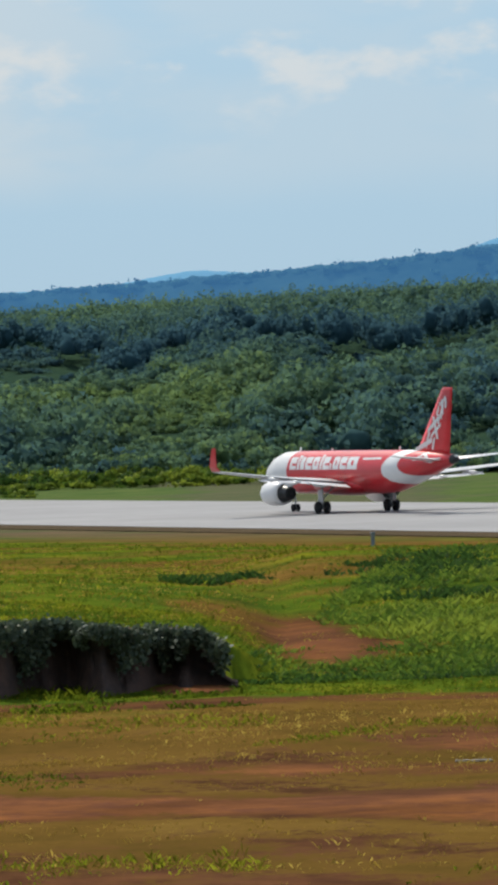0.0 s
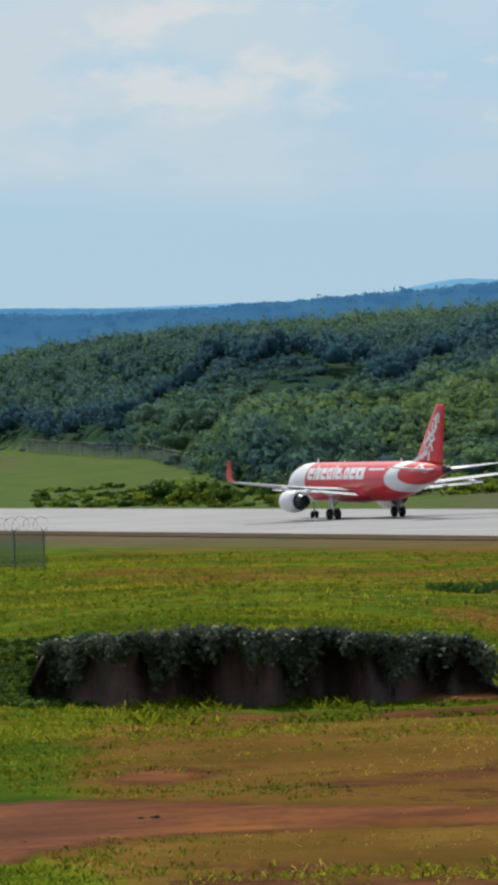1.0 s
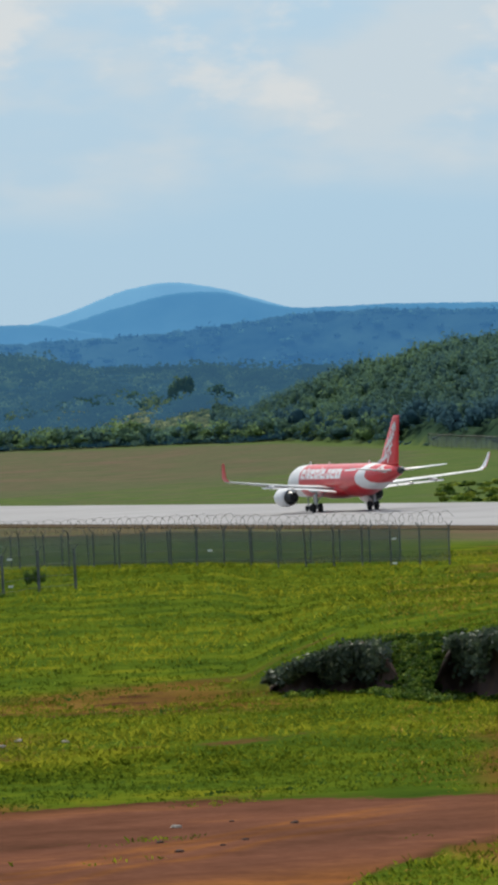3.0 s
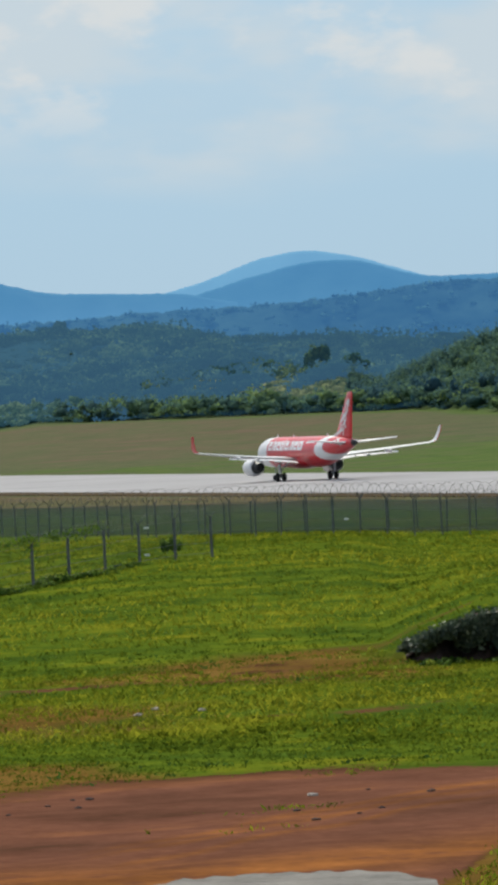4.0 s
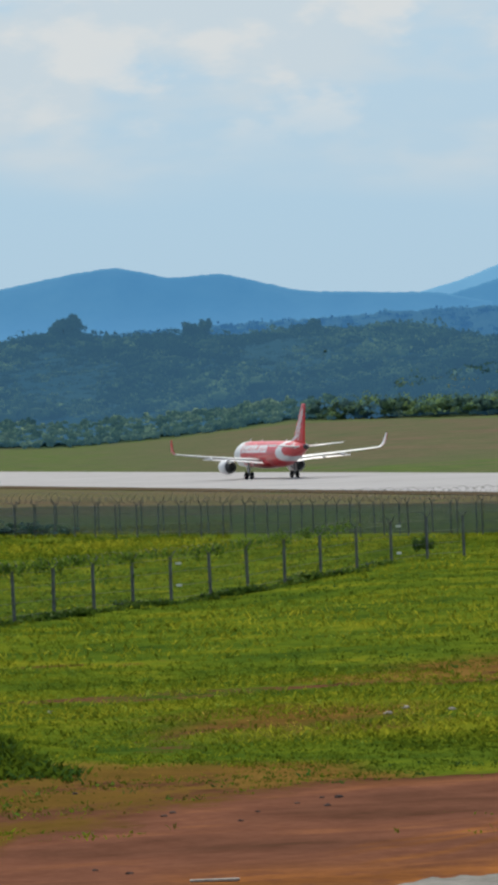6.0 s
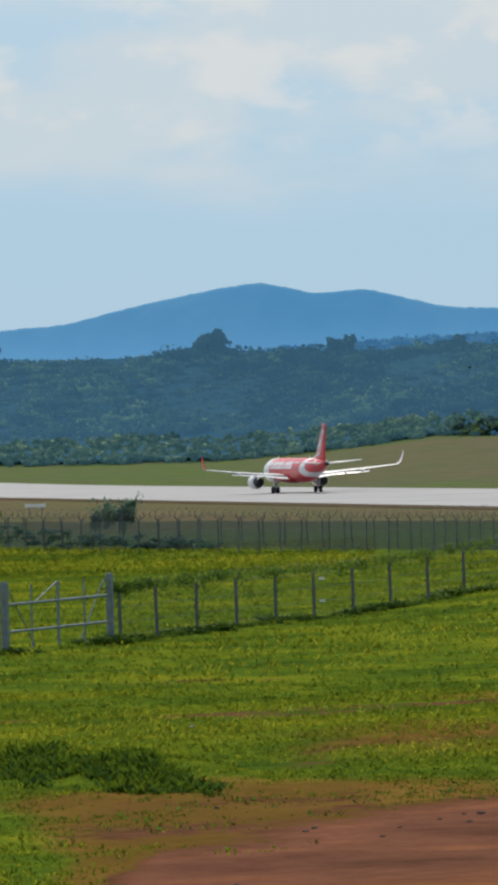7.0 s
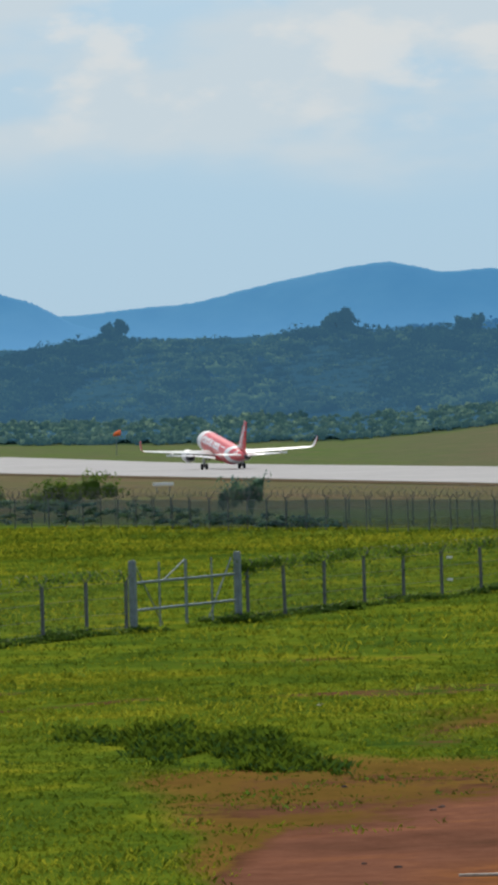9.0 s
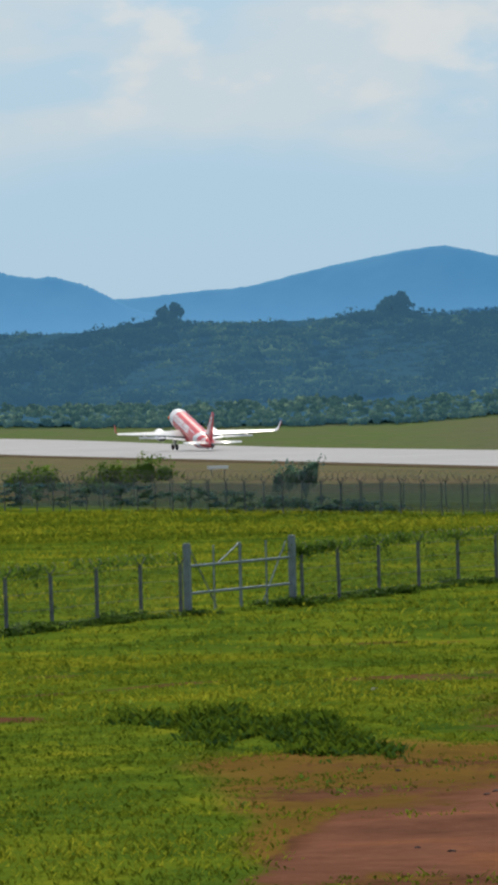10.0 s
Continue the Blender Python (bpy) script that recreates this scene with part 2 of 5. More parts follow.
def soup(name, verts, corners, material, tint=None):
    """A mesh of separate faces from numpy: verts (n, corners, 3), all faces with the same number of corners."""
    k = len(verts)
    me = bpy.data.meshes.new(name)
    me.vertices.add(k * corners)
    me.vertices.foreach_set("co", np.ascontiguousarray(verts, dtype=np.float32).ravel())
    me.loops.add(k * corners)
    me.loops.foreach_set("vertex_index", np.arange(k * corners, dtype=np.int32))
    me.polygons.add(k)
    me.polygons.foreach_set("loop_start", np.arange(0, k * corners, corners, dtype=np.int32))
    me.update(calc_edges=True)
    if tint is not None:
        a = me.attributes.new("tint", "FLOAT", "POINT")
        a.data.foreach_set("value", np.repeat(np.asarray(tint, dtype=np.float32), corners))
    me.materials.append(material)
    return me


def part(name, bm, material, parent, label="", smooth=False):
    me = bpy.data.meshes.new(name)
    bm.to_mesh(me)
    bm.free()
    me.materials.append(material)
    if smooth:
        me.shade_smooth()
    ob = new(name, me)
    ob.parent = parent
    return tagged(ob, label)


def add_box(bm, cx, cy, cz, sx, sy, sz, m=None):
    mat4 = Matrix.Translation((cx, cy, cz)) @ Matrix.Diagonal((sx, sy, sz, 1))
    bmesh.ops.create_cube(bm, size=1.0, matrix=(m @ mat4) if m else mat4)


def add_rod(bm, p, q, r1, r2=None, sides=8):
    p, q = Vector(p), Vector(q)
    d = q - p
    m = Matrix.Translation((p + q) / 2) @ d.to_track_quat("Z", "Y").to_matrix().to_4x4()
    bmesh.ops.create_cone(bm, cap_ends=True, segments=sides, radius1=r1, radius2=r1 if r2 is None else r2, depth=d.length, matrix=m)


def loft(bm, rings, cap=True):
    """Skin over rings of equal numbers of points."""
    vs = [[bm.verts.new(p) for p in ring] for ring in rings]
    k = len(vs[0])
    for a, b in zip(vs, vs[1:]):
        for i in range(k):
            bm.faces.new((a[i], a[(i + 1) % k], b[(i + 1) % k], b[i]))
    if cap:
        bm.faces.new(vs[0][::-1])
        bm.faces.new(vs[-1])
    bmesh.ops.recalc_face_normals(bm, faces=bm.faces)
    return vs


# ---- the lie of the land ----
def sstep(a, b, x):
    t = np.clip((x - a) / (b - a), 0, 1)
    return t * t * (3 - 2 * t)


def wave(x, y, s, k=0.0):
    """Smooth unevenness of about unit height, s metres across."""
    u, v = x / s * 2.1, y / s * 2.1
    return (np.sin(u + 1.7 * np.sin(v * 0.7 + k) + k) + np.sin(v * 1.3 + 1.3 * np.sin(u * 0.9 - k)) + np.sin((u + v) * 0.8 + 2.1 * k) + np.sin((u - 1.6 * v) * 1.7 + k * 3)) / 4


RW_NEAR, RW_FAR, RW_MID = 222.3, 282.5, 257.0


def runway_z(y):
    return 1.4 * sstep(1120, 1500, y)


def field_edge(az):
    """Range and height at which the meadow beyond the runway meets the woods."""
    r = np.interp(az, [8, 14, 16, 18.4, 21, 22.3, 23.8, 25, 30], [2050, 1950, 1900, 1750, 1500, 1300, 1050, 740, 700])
    e = np.interp(az, [10.7, 13.2, 14.8, 15.8, 17.1, 21, 22.3, 23.8, 25, 30], [-4.6, -5.6, -5.7, -4.6, -2.2, -2.6, -4.4, -6.9, -13.6, -14.0])
    return r, EYE + e * r / 1000


def wooded_hill(az):
    """Crest range and crest height of the near wooded hill."""
    r = np.interp(az, [19, 20.6, 22, 25, 31], [1850, 1800, 1650, 1400, 1300])
    e = np.interp(az, [20.3, 20.8, 21.8, 22.8, 24.2, 27.5, 30.2, 34], [-2.5, 5.5, 12.5, 15.8, 18.2, 20.4, 21.4, 22.5])
    return r, EYE - 7.0 + e * r / 1000


def middle_woods(az):
    r = np.full_like(az, 2650.0)
    e = np.interp(az, [9, 10.7, 13.2, 15.8, 17.4, 18.5, 20.6, 23], [13.4, 13.8, 14.9, 15.3, 15.0, 14.4, 10.5, 10.0])
    return r, EYE - 6.0 + e * r / 1000


def bank_top(az):
    return np.interp(az, [20.4, 20.9, 21.5, 22.6, 23.3, 24.3, 25.5, 27.0, 27.5], [1.5, 2.2, 3.0, 3.4, 3.75, 3.9, 3.7, 3.15, 2.4])


def bank_foot(az):
    return np.interp(az, [20.4, 21, 22, 23.3, 25, 27, 27.6], [200, 199, 194, 184, 183, 187, 189]) + 1.4 * np.sin(az * 5) + 0.5 * np.sin(az * 13 + 1)


def land(x, y):
    x, y = np.asarray(x, float), np.asarray(y, float)
    r, az = np.hypot(x, y), np.degrees(np.arctan2(x, y))
    z = np.full_like(x, 1.5)
    # the cut bank and the mound behind it
    inside = sstep(20.3, 20.8, az) * (1 - sstep(27.35, 27.9, az))
    foot = bank_foot(az)
    up = bank_top(az) - 1.5
    ramp_w = np.exp(-(((az - 22.28) / 0.26) ** 2))
    z = z + inside * up * np.clip((r - foot - 2.3 + 4.5 * ramp_w) / (0.5 + 6.5 * ramp_w), 0, 1) * (1 - sstep(foot + 20, 345, r))
    right = sstep(26.9, 28.2, az)
    z = z + right * 1.9 * sstep(188, 262, r) * (1 - sstep(268, 350, r))
    z = z + 0.75 * sstep(15.8, 18.6, az) * (1 - sstep(20.2, 20.9, az)) * sstep(190, 310, r) * (1 - sstep(330, 400, r))
    z = z + 0.10 * wave(x, y, 14) + 0.05 * wave(x, y, 4.0, 1.3)
    # grassy ridge beside the track
    d = np.hypot((x - 37.2) / 3.0, (y - 151.5) / 10.5)
    z = z + 0.45 * np.clip(1 - d * d, 0, 1)
    # the rise on which the camera stands
    z = np.where(r < 60, z + (8.95 - 1.5) * (1 - sstep(10, 46, r)), z)
    # fall to the runway
    z = z + (runway_z(y) - 0.12 - z) * sstep(150, 216, x)
    # meadow, woods and hills beyond
    azc = np.clip(az, 8.0, 40)
    rf = RW_FAR / np.sin(np.radians(azc)) + 6
    re, ze = field_edge(azc)
    beyond = (x > RW_FAR + 2) & (y > 0)
    base = runway_z(y) - 0.12
    zf = base + (ze - base) * np.clip((r - rf) / np.maximum(re - rf, 30), 0, 1) ** 1.15 + 0.12 * wave(x, y, 40)
    rh, zh = wooded_hill(azc)
    t = np.clip((r - re) / np.maximum(rh - re, 60), 0, 1)
    fold = 0.05 * np.sin(azc * 2.3)
    za = ze + (zh - ze) * (0.72 * t + 0.14 * sstep(0.40, 0.58, t + fold) + 0.14 * sstep(0.0, 0.12, t)) + 2.2 * wave(x, y, 110) * sstep(0, 0.3, t) * (1 - sstep(0.8, 1.0, t))
    za = np.where(r > rh, zh - (r - rh) * 0.04, za)
    rm, zm = middle_woods(azc)
    tm = np.clip((r - re) / np.maximum(rm - re, 60), 0, 1)
    zb = ze + (zm - ze) * (0.7 * tm + 0.3 * sstep(0.3, 0.9, tm)) + 2.2 * wave(x, y, 200) * sstep(0, 0.3, tm)
    zb = zb + 5.5 * sstep(50, 210, r - re) * (1 - sstep(300, 480, r - re)) * sstep(18.4, 18.9, az) * (1 - sstep(20.5, 20.9, az))
    zb = np.where(r > rm, zm - (r - rm) * 0.05, zb)
    hill = sstep(20.2, 20.9, az)
    zw = np.where(r > re, zb + (np.maximum(za, zb * 0 - 30) - zb) * hill, zf)
    zw = np.where((r > rh + 60) & (az > 20), np.maximum(zw, zb), zw)
    far = np.where(r > 2800, np.maximum(zw, -40), zw)
    return np.where(beyond, far, z)


def polar(az, r):
    a = np.radians(az)
    return r * np.sin(a), r * np.cos(a)


def soil_mask(x, y):
    """Where bare red earth shows: the haul track, its spur and scraped patches."""
    r, az = np.hypot(x, y), np.degrees(np.arctan2(x, y))
    hi = np.interp(az, [12.5, 13.2, 14.1, 15.6, 17.2, 21, 22.5, 25.5, 27, 30, 33], [100, 108, 126, 134, 138, 140, 141, 134, 133, 136, 137])
    lo = np.interp(az, [12.5, 13.2, 14.5, 16, 20.8, 21.7, 22.5, 24, 27, 30, 33], [99, 104, 108, 106, 104, 117, 123, 127, 127, 122, 121])
    soft = 5.5 + 7.5 * (1 - sstep(14.5, 17.0, az))
    s = sstep(-1.5 * soft, soft, hi - r) * sstep(-5, 4.0, r - lo) * (0.92 + 0.10 * wave(x, y, 8, 1.4))
    s = np.maximum(s, 0.75 * np.exp(-(((r - 149) / 6) ** 2 + ((az - 23.7) / 0.9) ** 2)))
    near = sstep(22.0, 24.5, az)
    s = np.maximum(s, near * (0.44 + 0.20 * wave(x, y, 13, 0.5) + 0.12 * wave(x, y, 4.5, 2.5)) * sstep(95, 105, r) * (1 - sstep(170, 178, r)))
    s = np.maximum(s, 0.62 * sstep(22.9, 24.2, az) * np.exp(-(((r - 176) / 4.5) ** 2)))
    s = np.maximum(s, 0.50 * np.exp(-(((r - 199 + 2 * np.sin(az * 2)) / 7) ** 2 + ((az - 19.7) / 1.3) ** 2)))
    s = np.maximum(s, 0.58 * np.exp(-(((r - 166 - 2.8 * (az - 16.5) + 1.5 * np.sin(az * 3)) / 3.2) ** 2 + ((az - 16.7) / 1.8) ** 4)))
    s = np.maximum(s, 0.85 * np.exp(-(((r - 208) / 20) ** 2 + ((az - 28.2 + (r - 208) * 0.022) / 0.85) ** 2)))
    s = np.maximum(s, 0.80 * np.exp(-(((r - 185) / 4) ** 2 + ((az - 26.9) / 0.6) ** 2)))
    s = np.maximum(s, (0.52 + 0.20 * wave(x, y, 7, 0.3)) * sstep(-0.5, 1.3, az - 12.1 - (148 - r) * 0.026 + 0.45 * wave(x, y, 7, 1.2)) * (1 - sstep(144, 151, r)) * (1 - sstep(16.0, 17.5, az)) * sstep(95, 104, r))
    s = np.maximum(s, 0.62 * np.exp(-(((r - 158) / 7) ** 2 + ((az - 15.6) / 0.9) ** 2)))
    bands = wave(x * 0.35, y, 11, 2.4) + 0.5 * wave(x, y, 4, 0.7)
    s = np.maximum(s, 0.60 * sstep(0.14, 0.6, bands) * (1 - sstep(205, 225, r)) * sstep(140, 150, r) * (1 - sstep(21.5, 23, az)))
    return s


def dry_mask(x, y):
    r, az = np.hypot(x, y), np.degrees(np.arctan2(x, y))
    d = 0.55 * sstep(21.5, 24, az) * sstep(230, 320, r)
    d = np.maximum(d, 0.70 * sstep(150, 205, x))
    d = np.maximum(d, 0.70 * sstep(480, 560, r))
    re, _ = field_edge(np.clip(az, 8, 40))
    open_field = (1 - sstep(21.8, 22.9, az)) * sstep(14.5, 17.0, az) * sstep(950, 1120, r) * (1 - sstep(-90, -25, r - re))
    d = np.where(x > RW_FAR, 0.24 - 0.20 * sstep(20, 22, az) + 0.46 * open_field, d)
    d = np.maximum(d, 1.10 * sstep(22.0, 24, az) * (1 - sstep(172, 182, r)))
    d = np.maximum(d, 0.5 * sstep(26.0, 27.5, az) * sstep(186, 200, r) * (1 - sstep(29, 30, az)))
    d = np.maximum(d, 1.0 * np.exp(-(((r - 197) / 11) ** 2 + ((az - 19.5) / 2.2) ** 2)))
    d = np.maximum(d, 0.85 * np.exp(-(((r - 168) / 8) ** 2 + ((az - 17.2) / 2.2) ** 2)))
    d = np.maximum(d, 0.95 * sstep(-0.6, 0.8, az - 12.0 - (150 - r) * 0.026) * (1 - sstep(140, 154, r)) * (1 - sstep(17, 19, az)) * sstep(95, 104, r))
    d = np.where((r < 420) & (x < 215), d + (0.30 * wave(x, y, 15, 0.6) + 0.22 * wave(x, y, 5.5, 1.9)) * sstep(0.05, 0.3, d), d)
    d = np.maximum(d, 0.9 * np.exp(-(((r - 111) / 4.5) ** 2)) * sstep(14.5, 16.5, az) * (1 - sstep(21.5, 23, az)))
    d = np.where(r > 2000, 0.0, d)
    return d


def ochre_mask(x, y):
    """Looser orange earth: the track's lower edge, its wheel ruts and the scraped ground beside the bank."""
    r, az = np.hypot(x, y), np.degrees(np.arctan2(x, y))
    o = 0.9 * np.exp(-(((r - 111.5 - 1.6 * (az - 18.5).clip(0, 5)) / 3.2) ** 2)) * sstep(15.0, 16.5, az) * (1 - sstep(22, 24, az))
    for lift in (0.0, 3.2, 5.0):
        o = np.maximum(o, 0.75 * np.exp(-(((r - 112.5 - lift - 3.9 * (az - 17.2) - 0.4 * np.sin(az * 4)) / 0.6) ** 2)) * sstep(17.0, 18.0, az) * (1 - sstep(21.3, 22.5, az)))
    return np.maximum(o, 0.75 * sstep(22.5, 24.5, az) * (0.75 + 0.4 * wave(x, y, 9, 0.8)))


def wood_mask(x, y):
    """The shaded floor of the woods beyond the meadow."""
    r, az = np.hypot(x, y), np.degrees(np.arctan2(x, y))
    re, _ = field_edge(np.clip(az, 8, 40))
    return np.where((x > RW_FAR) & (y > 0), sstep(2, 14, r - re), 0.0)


def field_mask(x, y):
    """The mown meadow on both sides of the runway."""
    r = np.hypot(x, y)
    return np.maximum(sstep(RW_FAR - 4, RW_FAR + 6, x), 0.85 * sstep(400, 500, r) * sstep(90, 120, x) * (y > 0))


def build_ground():
    az = np.concatenate([np.arange(-180, 8, 4.0), np.arange(8, 33, 0.1), np.arange(33, 180, 4.0)])
    r = np.concatenate([np.arange(2, 95, 3.0), np.arange(95, 145, 0.6), np.arange(145, 178, 1.2), np.arange(178, 208, 0.5), np.arange(208, 420, 2.0), np.geomspace(420, 2800, 190), np.geomspace(2850, 4950, 14)])
    A, R = np.meshgrid(az, r)
    X, Y = polar(A, R)
    Z = land(X, Y)
    nr, na = X.shape
    co = np.stack([X, Y, Z], -1).reshape(-1, 3)
    co = np.vstack([co, [[0, 0, 8.95]]])
    idx = np.arange(nr * na).reshape(nr, na)
    nxt = np.roll(idx, -1, axis=1)
    quads = np.stack([idx[:-1], idx[1:], nxt[1:], nxt[:-1]], -1).reshape(-1, 4)
    me = bpy.data.meshes.new("ground")
    k = len(quads)
    tri = np.stack([np.full(na, nr * na), idx[0], nxt[0]], -1)
    me.vertices.add(len(co))
    me.vertices.foreach_set("co", co.astype(np.float32).ravel())
    loops = np.concatenate([quads.ravel(), tri.ravel()]).astype(np.int32)
    me.loops.add(len(loops))
    me.loops.foreach_set("vertex_index", loops)
    me.polygons.add(k + na)
    me.polygons.foreach_set("loop_start", np.concatenate([np.arange(0, 4 * k, 4), 4 * k + np.arange(0, 3 * na, 3)]).astype(np.int32))
    me.update(calc_edges=True)
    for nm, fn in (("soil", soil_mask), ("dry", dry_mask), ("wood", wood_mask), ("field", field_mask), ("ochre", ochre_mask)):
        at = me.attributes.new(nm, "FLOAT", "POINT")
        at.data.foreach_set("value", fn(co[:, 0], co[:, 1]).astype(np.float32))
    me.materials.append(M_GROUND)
    me.shade_smooth()
    return tagged(new("ground", me), "green and dry grass land with bare red earth", "ground", kind="structure")


build_ground()


def build_strip(name, x0, x1, material, lift, label, y0=-900, y1=3300):
    ys = np.linspace(y0, y1, 90)
    verts, faces = [], []
    for y in ys:
        z = float(runway_z(y)) + lift
        verts += [(x0, y, z), (x1, y, z), (x0, y, z - 0.5), (x1, y, z - 0.5)]
    for i in range(len(ys) - 1):
        a, b = 4 * i, 4 * i + 4
        faces += [(a, a + 1, b + 1, b), (a + 2, a, b, b + 2), (a + 1, a + 3, b + 3, b + 1)]
    return tagged(new(name, mesh_from(name, verts, faces, material)), label, "runway" if name == "runway" else "verge", kind="structure")


build_strip("runway", RW_NEAR, RW_FAR, M_RUNWAY, 0.0, "long pale grey concrete runway")
build_strip("verge", RW_NEAR - 7, RW_NEAR - 0.02, M_SHOULDER, -0.03, "worn brown earth strip along the runway edge")


# ---- distant ridges ----
def build_far_slope():
    """A sheet added just above the floor of the middle woods, two kilometres off, with haze painted in as glow."""
    az, t = np.arange(8.0, 23.0, 0.1), np.linspace(0.02, 1.0, 90)
    rows = []
    for u in t:
        re, _ = field_edge(az)
        r = re + np.where(az < 17.4, 5.0, 330.0) + (2640 - re) * u
        x, y = polar(az, r)
        rows.append(np.stack([x, y, land(x, y) + 1.5], -1))
    n = len(az)
    faces = [(k * n + i, k * n + i + 1, (k + 1) * n + i + 1, (k + 1) * n + i) for k in range(len(t) - 1) for i in range(n - 1) if not (az[i] > 20.2)]
    tagged(new("backdrop_slope", mesh_from("backdrop_slope", np.concatenate(rows), faces, M_FARSLOPE, True)), "haze-blue sheet laid over the slope under the distant woods", "hill", kind="structure")


build_far_slope()


def build_ridge(name, label, material, r0, az_knots, el_knots, rough, y_seed, depth=260.0):
    """A long wooded ridge r0 metres off, with its foot hidden and a real back slope."""
    az = np.arange(az_knots[0], az_knots[-1], 0.02)
    el = np.interp(az, az_knots, el_knots)
    ker = np.hanning(31)
    ker /= ker.sum()
    el = np.convolve(np.pad(el, 15, mode="edge"), ker, "valid")
    rng = np.random.RandomState(y_seed)
    lumps = np.convolve(rng.rand(len(az) + 8), np.hanning(9) / 4, "valid")[: len(az)] - 0.5
    big = np.convolve(rng.rand(len(az) + 40), np.hanning(41) / 20, "valid")[: len(az)] - 0.5
    smooth = EYE + el * r0 / 1000
    top = smooth + rough * (lumps + big + 0.35 * (rng.rand(len(az)) - 0.5))
    rows = []
    profile = [(-1.0 + 0.08 * k, (k / 12.5) ** 0.85) for k in range(12)] + [(-0.06, 0.955), (-0.02, 0.985), (0, 1.0), (0.5, 0.3)]
    for k, (dr, f) in enumerate(profile):
        fold = np.sin(az * 5.1 + 0.5 * k + 0.8 * np.sin(az * 2.3)) + 0.6 * np.sin(az * 11.7 - 0.4 * k)
        x, y = polar(az, r0 + dr * depth + 0.012 * depth * fold * (dr < -0.05))
        z = -45 + (smooth + 45) * f + 2.0 * fold * f * (1 - f)
        rows.append(np.stack([x, y, top if f == 1.0 else z], -1))
    co = np.concatenate(rows)
    n = len(az)
    faces = [(k * n + i, k * n + i + 1, (k + 1) * n + i + 1, (k + 1) * n + i) for k in range(len(profile) - 1) for i in range(n - 1)]
    return tagged(new(name, mesh_from(name, co, faces, material, True)), label, "hill", kind="structure")


RIDGE_AZ = [15, 17.9, 18.9, 20, 21.1, 22.0, 23.2, 24.2, 26, 27.6, 28.9, 30.2, 36]
RIDGE_EL = [14.5, 16.6, 17.3, 17.9, 20.0, 20.6, 19.6, 20.2, 21.6, 23.2, 24.9, 27.0, 29]
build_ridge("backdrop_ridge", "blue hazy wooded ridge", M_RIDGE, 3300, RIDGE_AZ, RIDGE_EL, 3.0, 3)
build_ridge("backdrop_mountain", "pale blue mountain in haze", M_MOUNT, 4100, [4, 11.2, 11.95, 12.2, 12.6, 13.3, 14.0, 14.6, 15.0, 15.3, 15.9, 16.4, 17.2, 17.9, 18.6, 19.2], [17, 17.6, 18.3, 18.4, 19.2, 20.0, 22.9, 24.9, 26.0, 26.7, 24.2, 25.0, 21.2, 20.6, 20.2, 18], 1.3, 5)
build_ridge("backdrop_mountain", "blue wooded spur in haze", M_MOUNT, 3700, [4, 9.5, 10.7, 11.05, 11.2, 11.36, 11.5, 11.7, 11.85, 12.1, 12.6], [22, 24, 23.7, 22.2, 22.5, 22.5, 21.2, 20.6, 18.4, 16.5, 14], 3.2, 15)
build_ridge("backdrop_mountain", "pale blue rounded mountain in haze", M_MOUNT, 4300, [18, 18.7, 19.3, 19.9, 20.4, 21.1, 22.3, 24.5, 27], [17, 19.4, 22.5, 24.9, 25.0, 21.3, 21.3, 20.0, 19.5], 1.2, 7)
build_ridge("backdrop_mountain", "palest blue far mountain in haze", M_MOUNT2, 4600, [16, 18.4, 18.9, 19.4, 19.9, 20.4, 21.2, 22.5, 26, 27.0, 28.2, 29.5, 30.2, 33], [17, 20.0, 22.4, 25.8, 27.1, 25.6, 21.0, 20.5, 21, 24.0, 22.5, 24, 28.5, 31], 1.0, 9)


# ---- woods ----
BALL = bmesh.new()
bmesh.ops.create_icosphere(BALL, subdivisions=1, radius=1.0)
BALL_V = np.array([v.co[:] for v in BALL.verts])
BALL_F = np.array([[v.index for v in f.verts] for f in BALL.faces])
BALL.free()


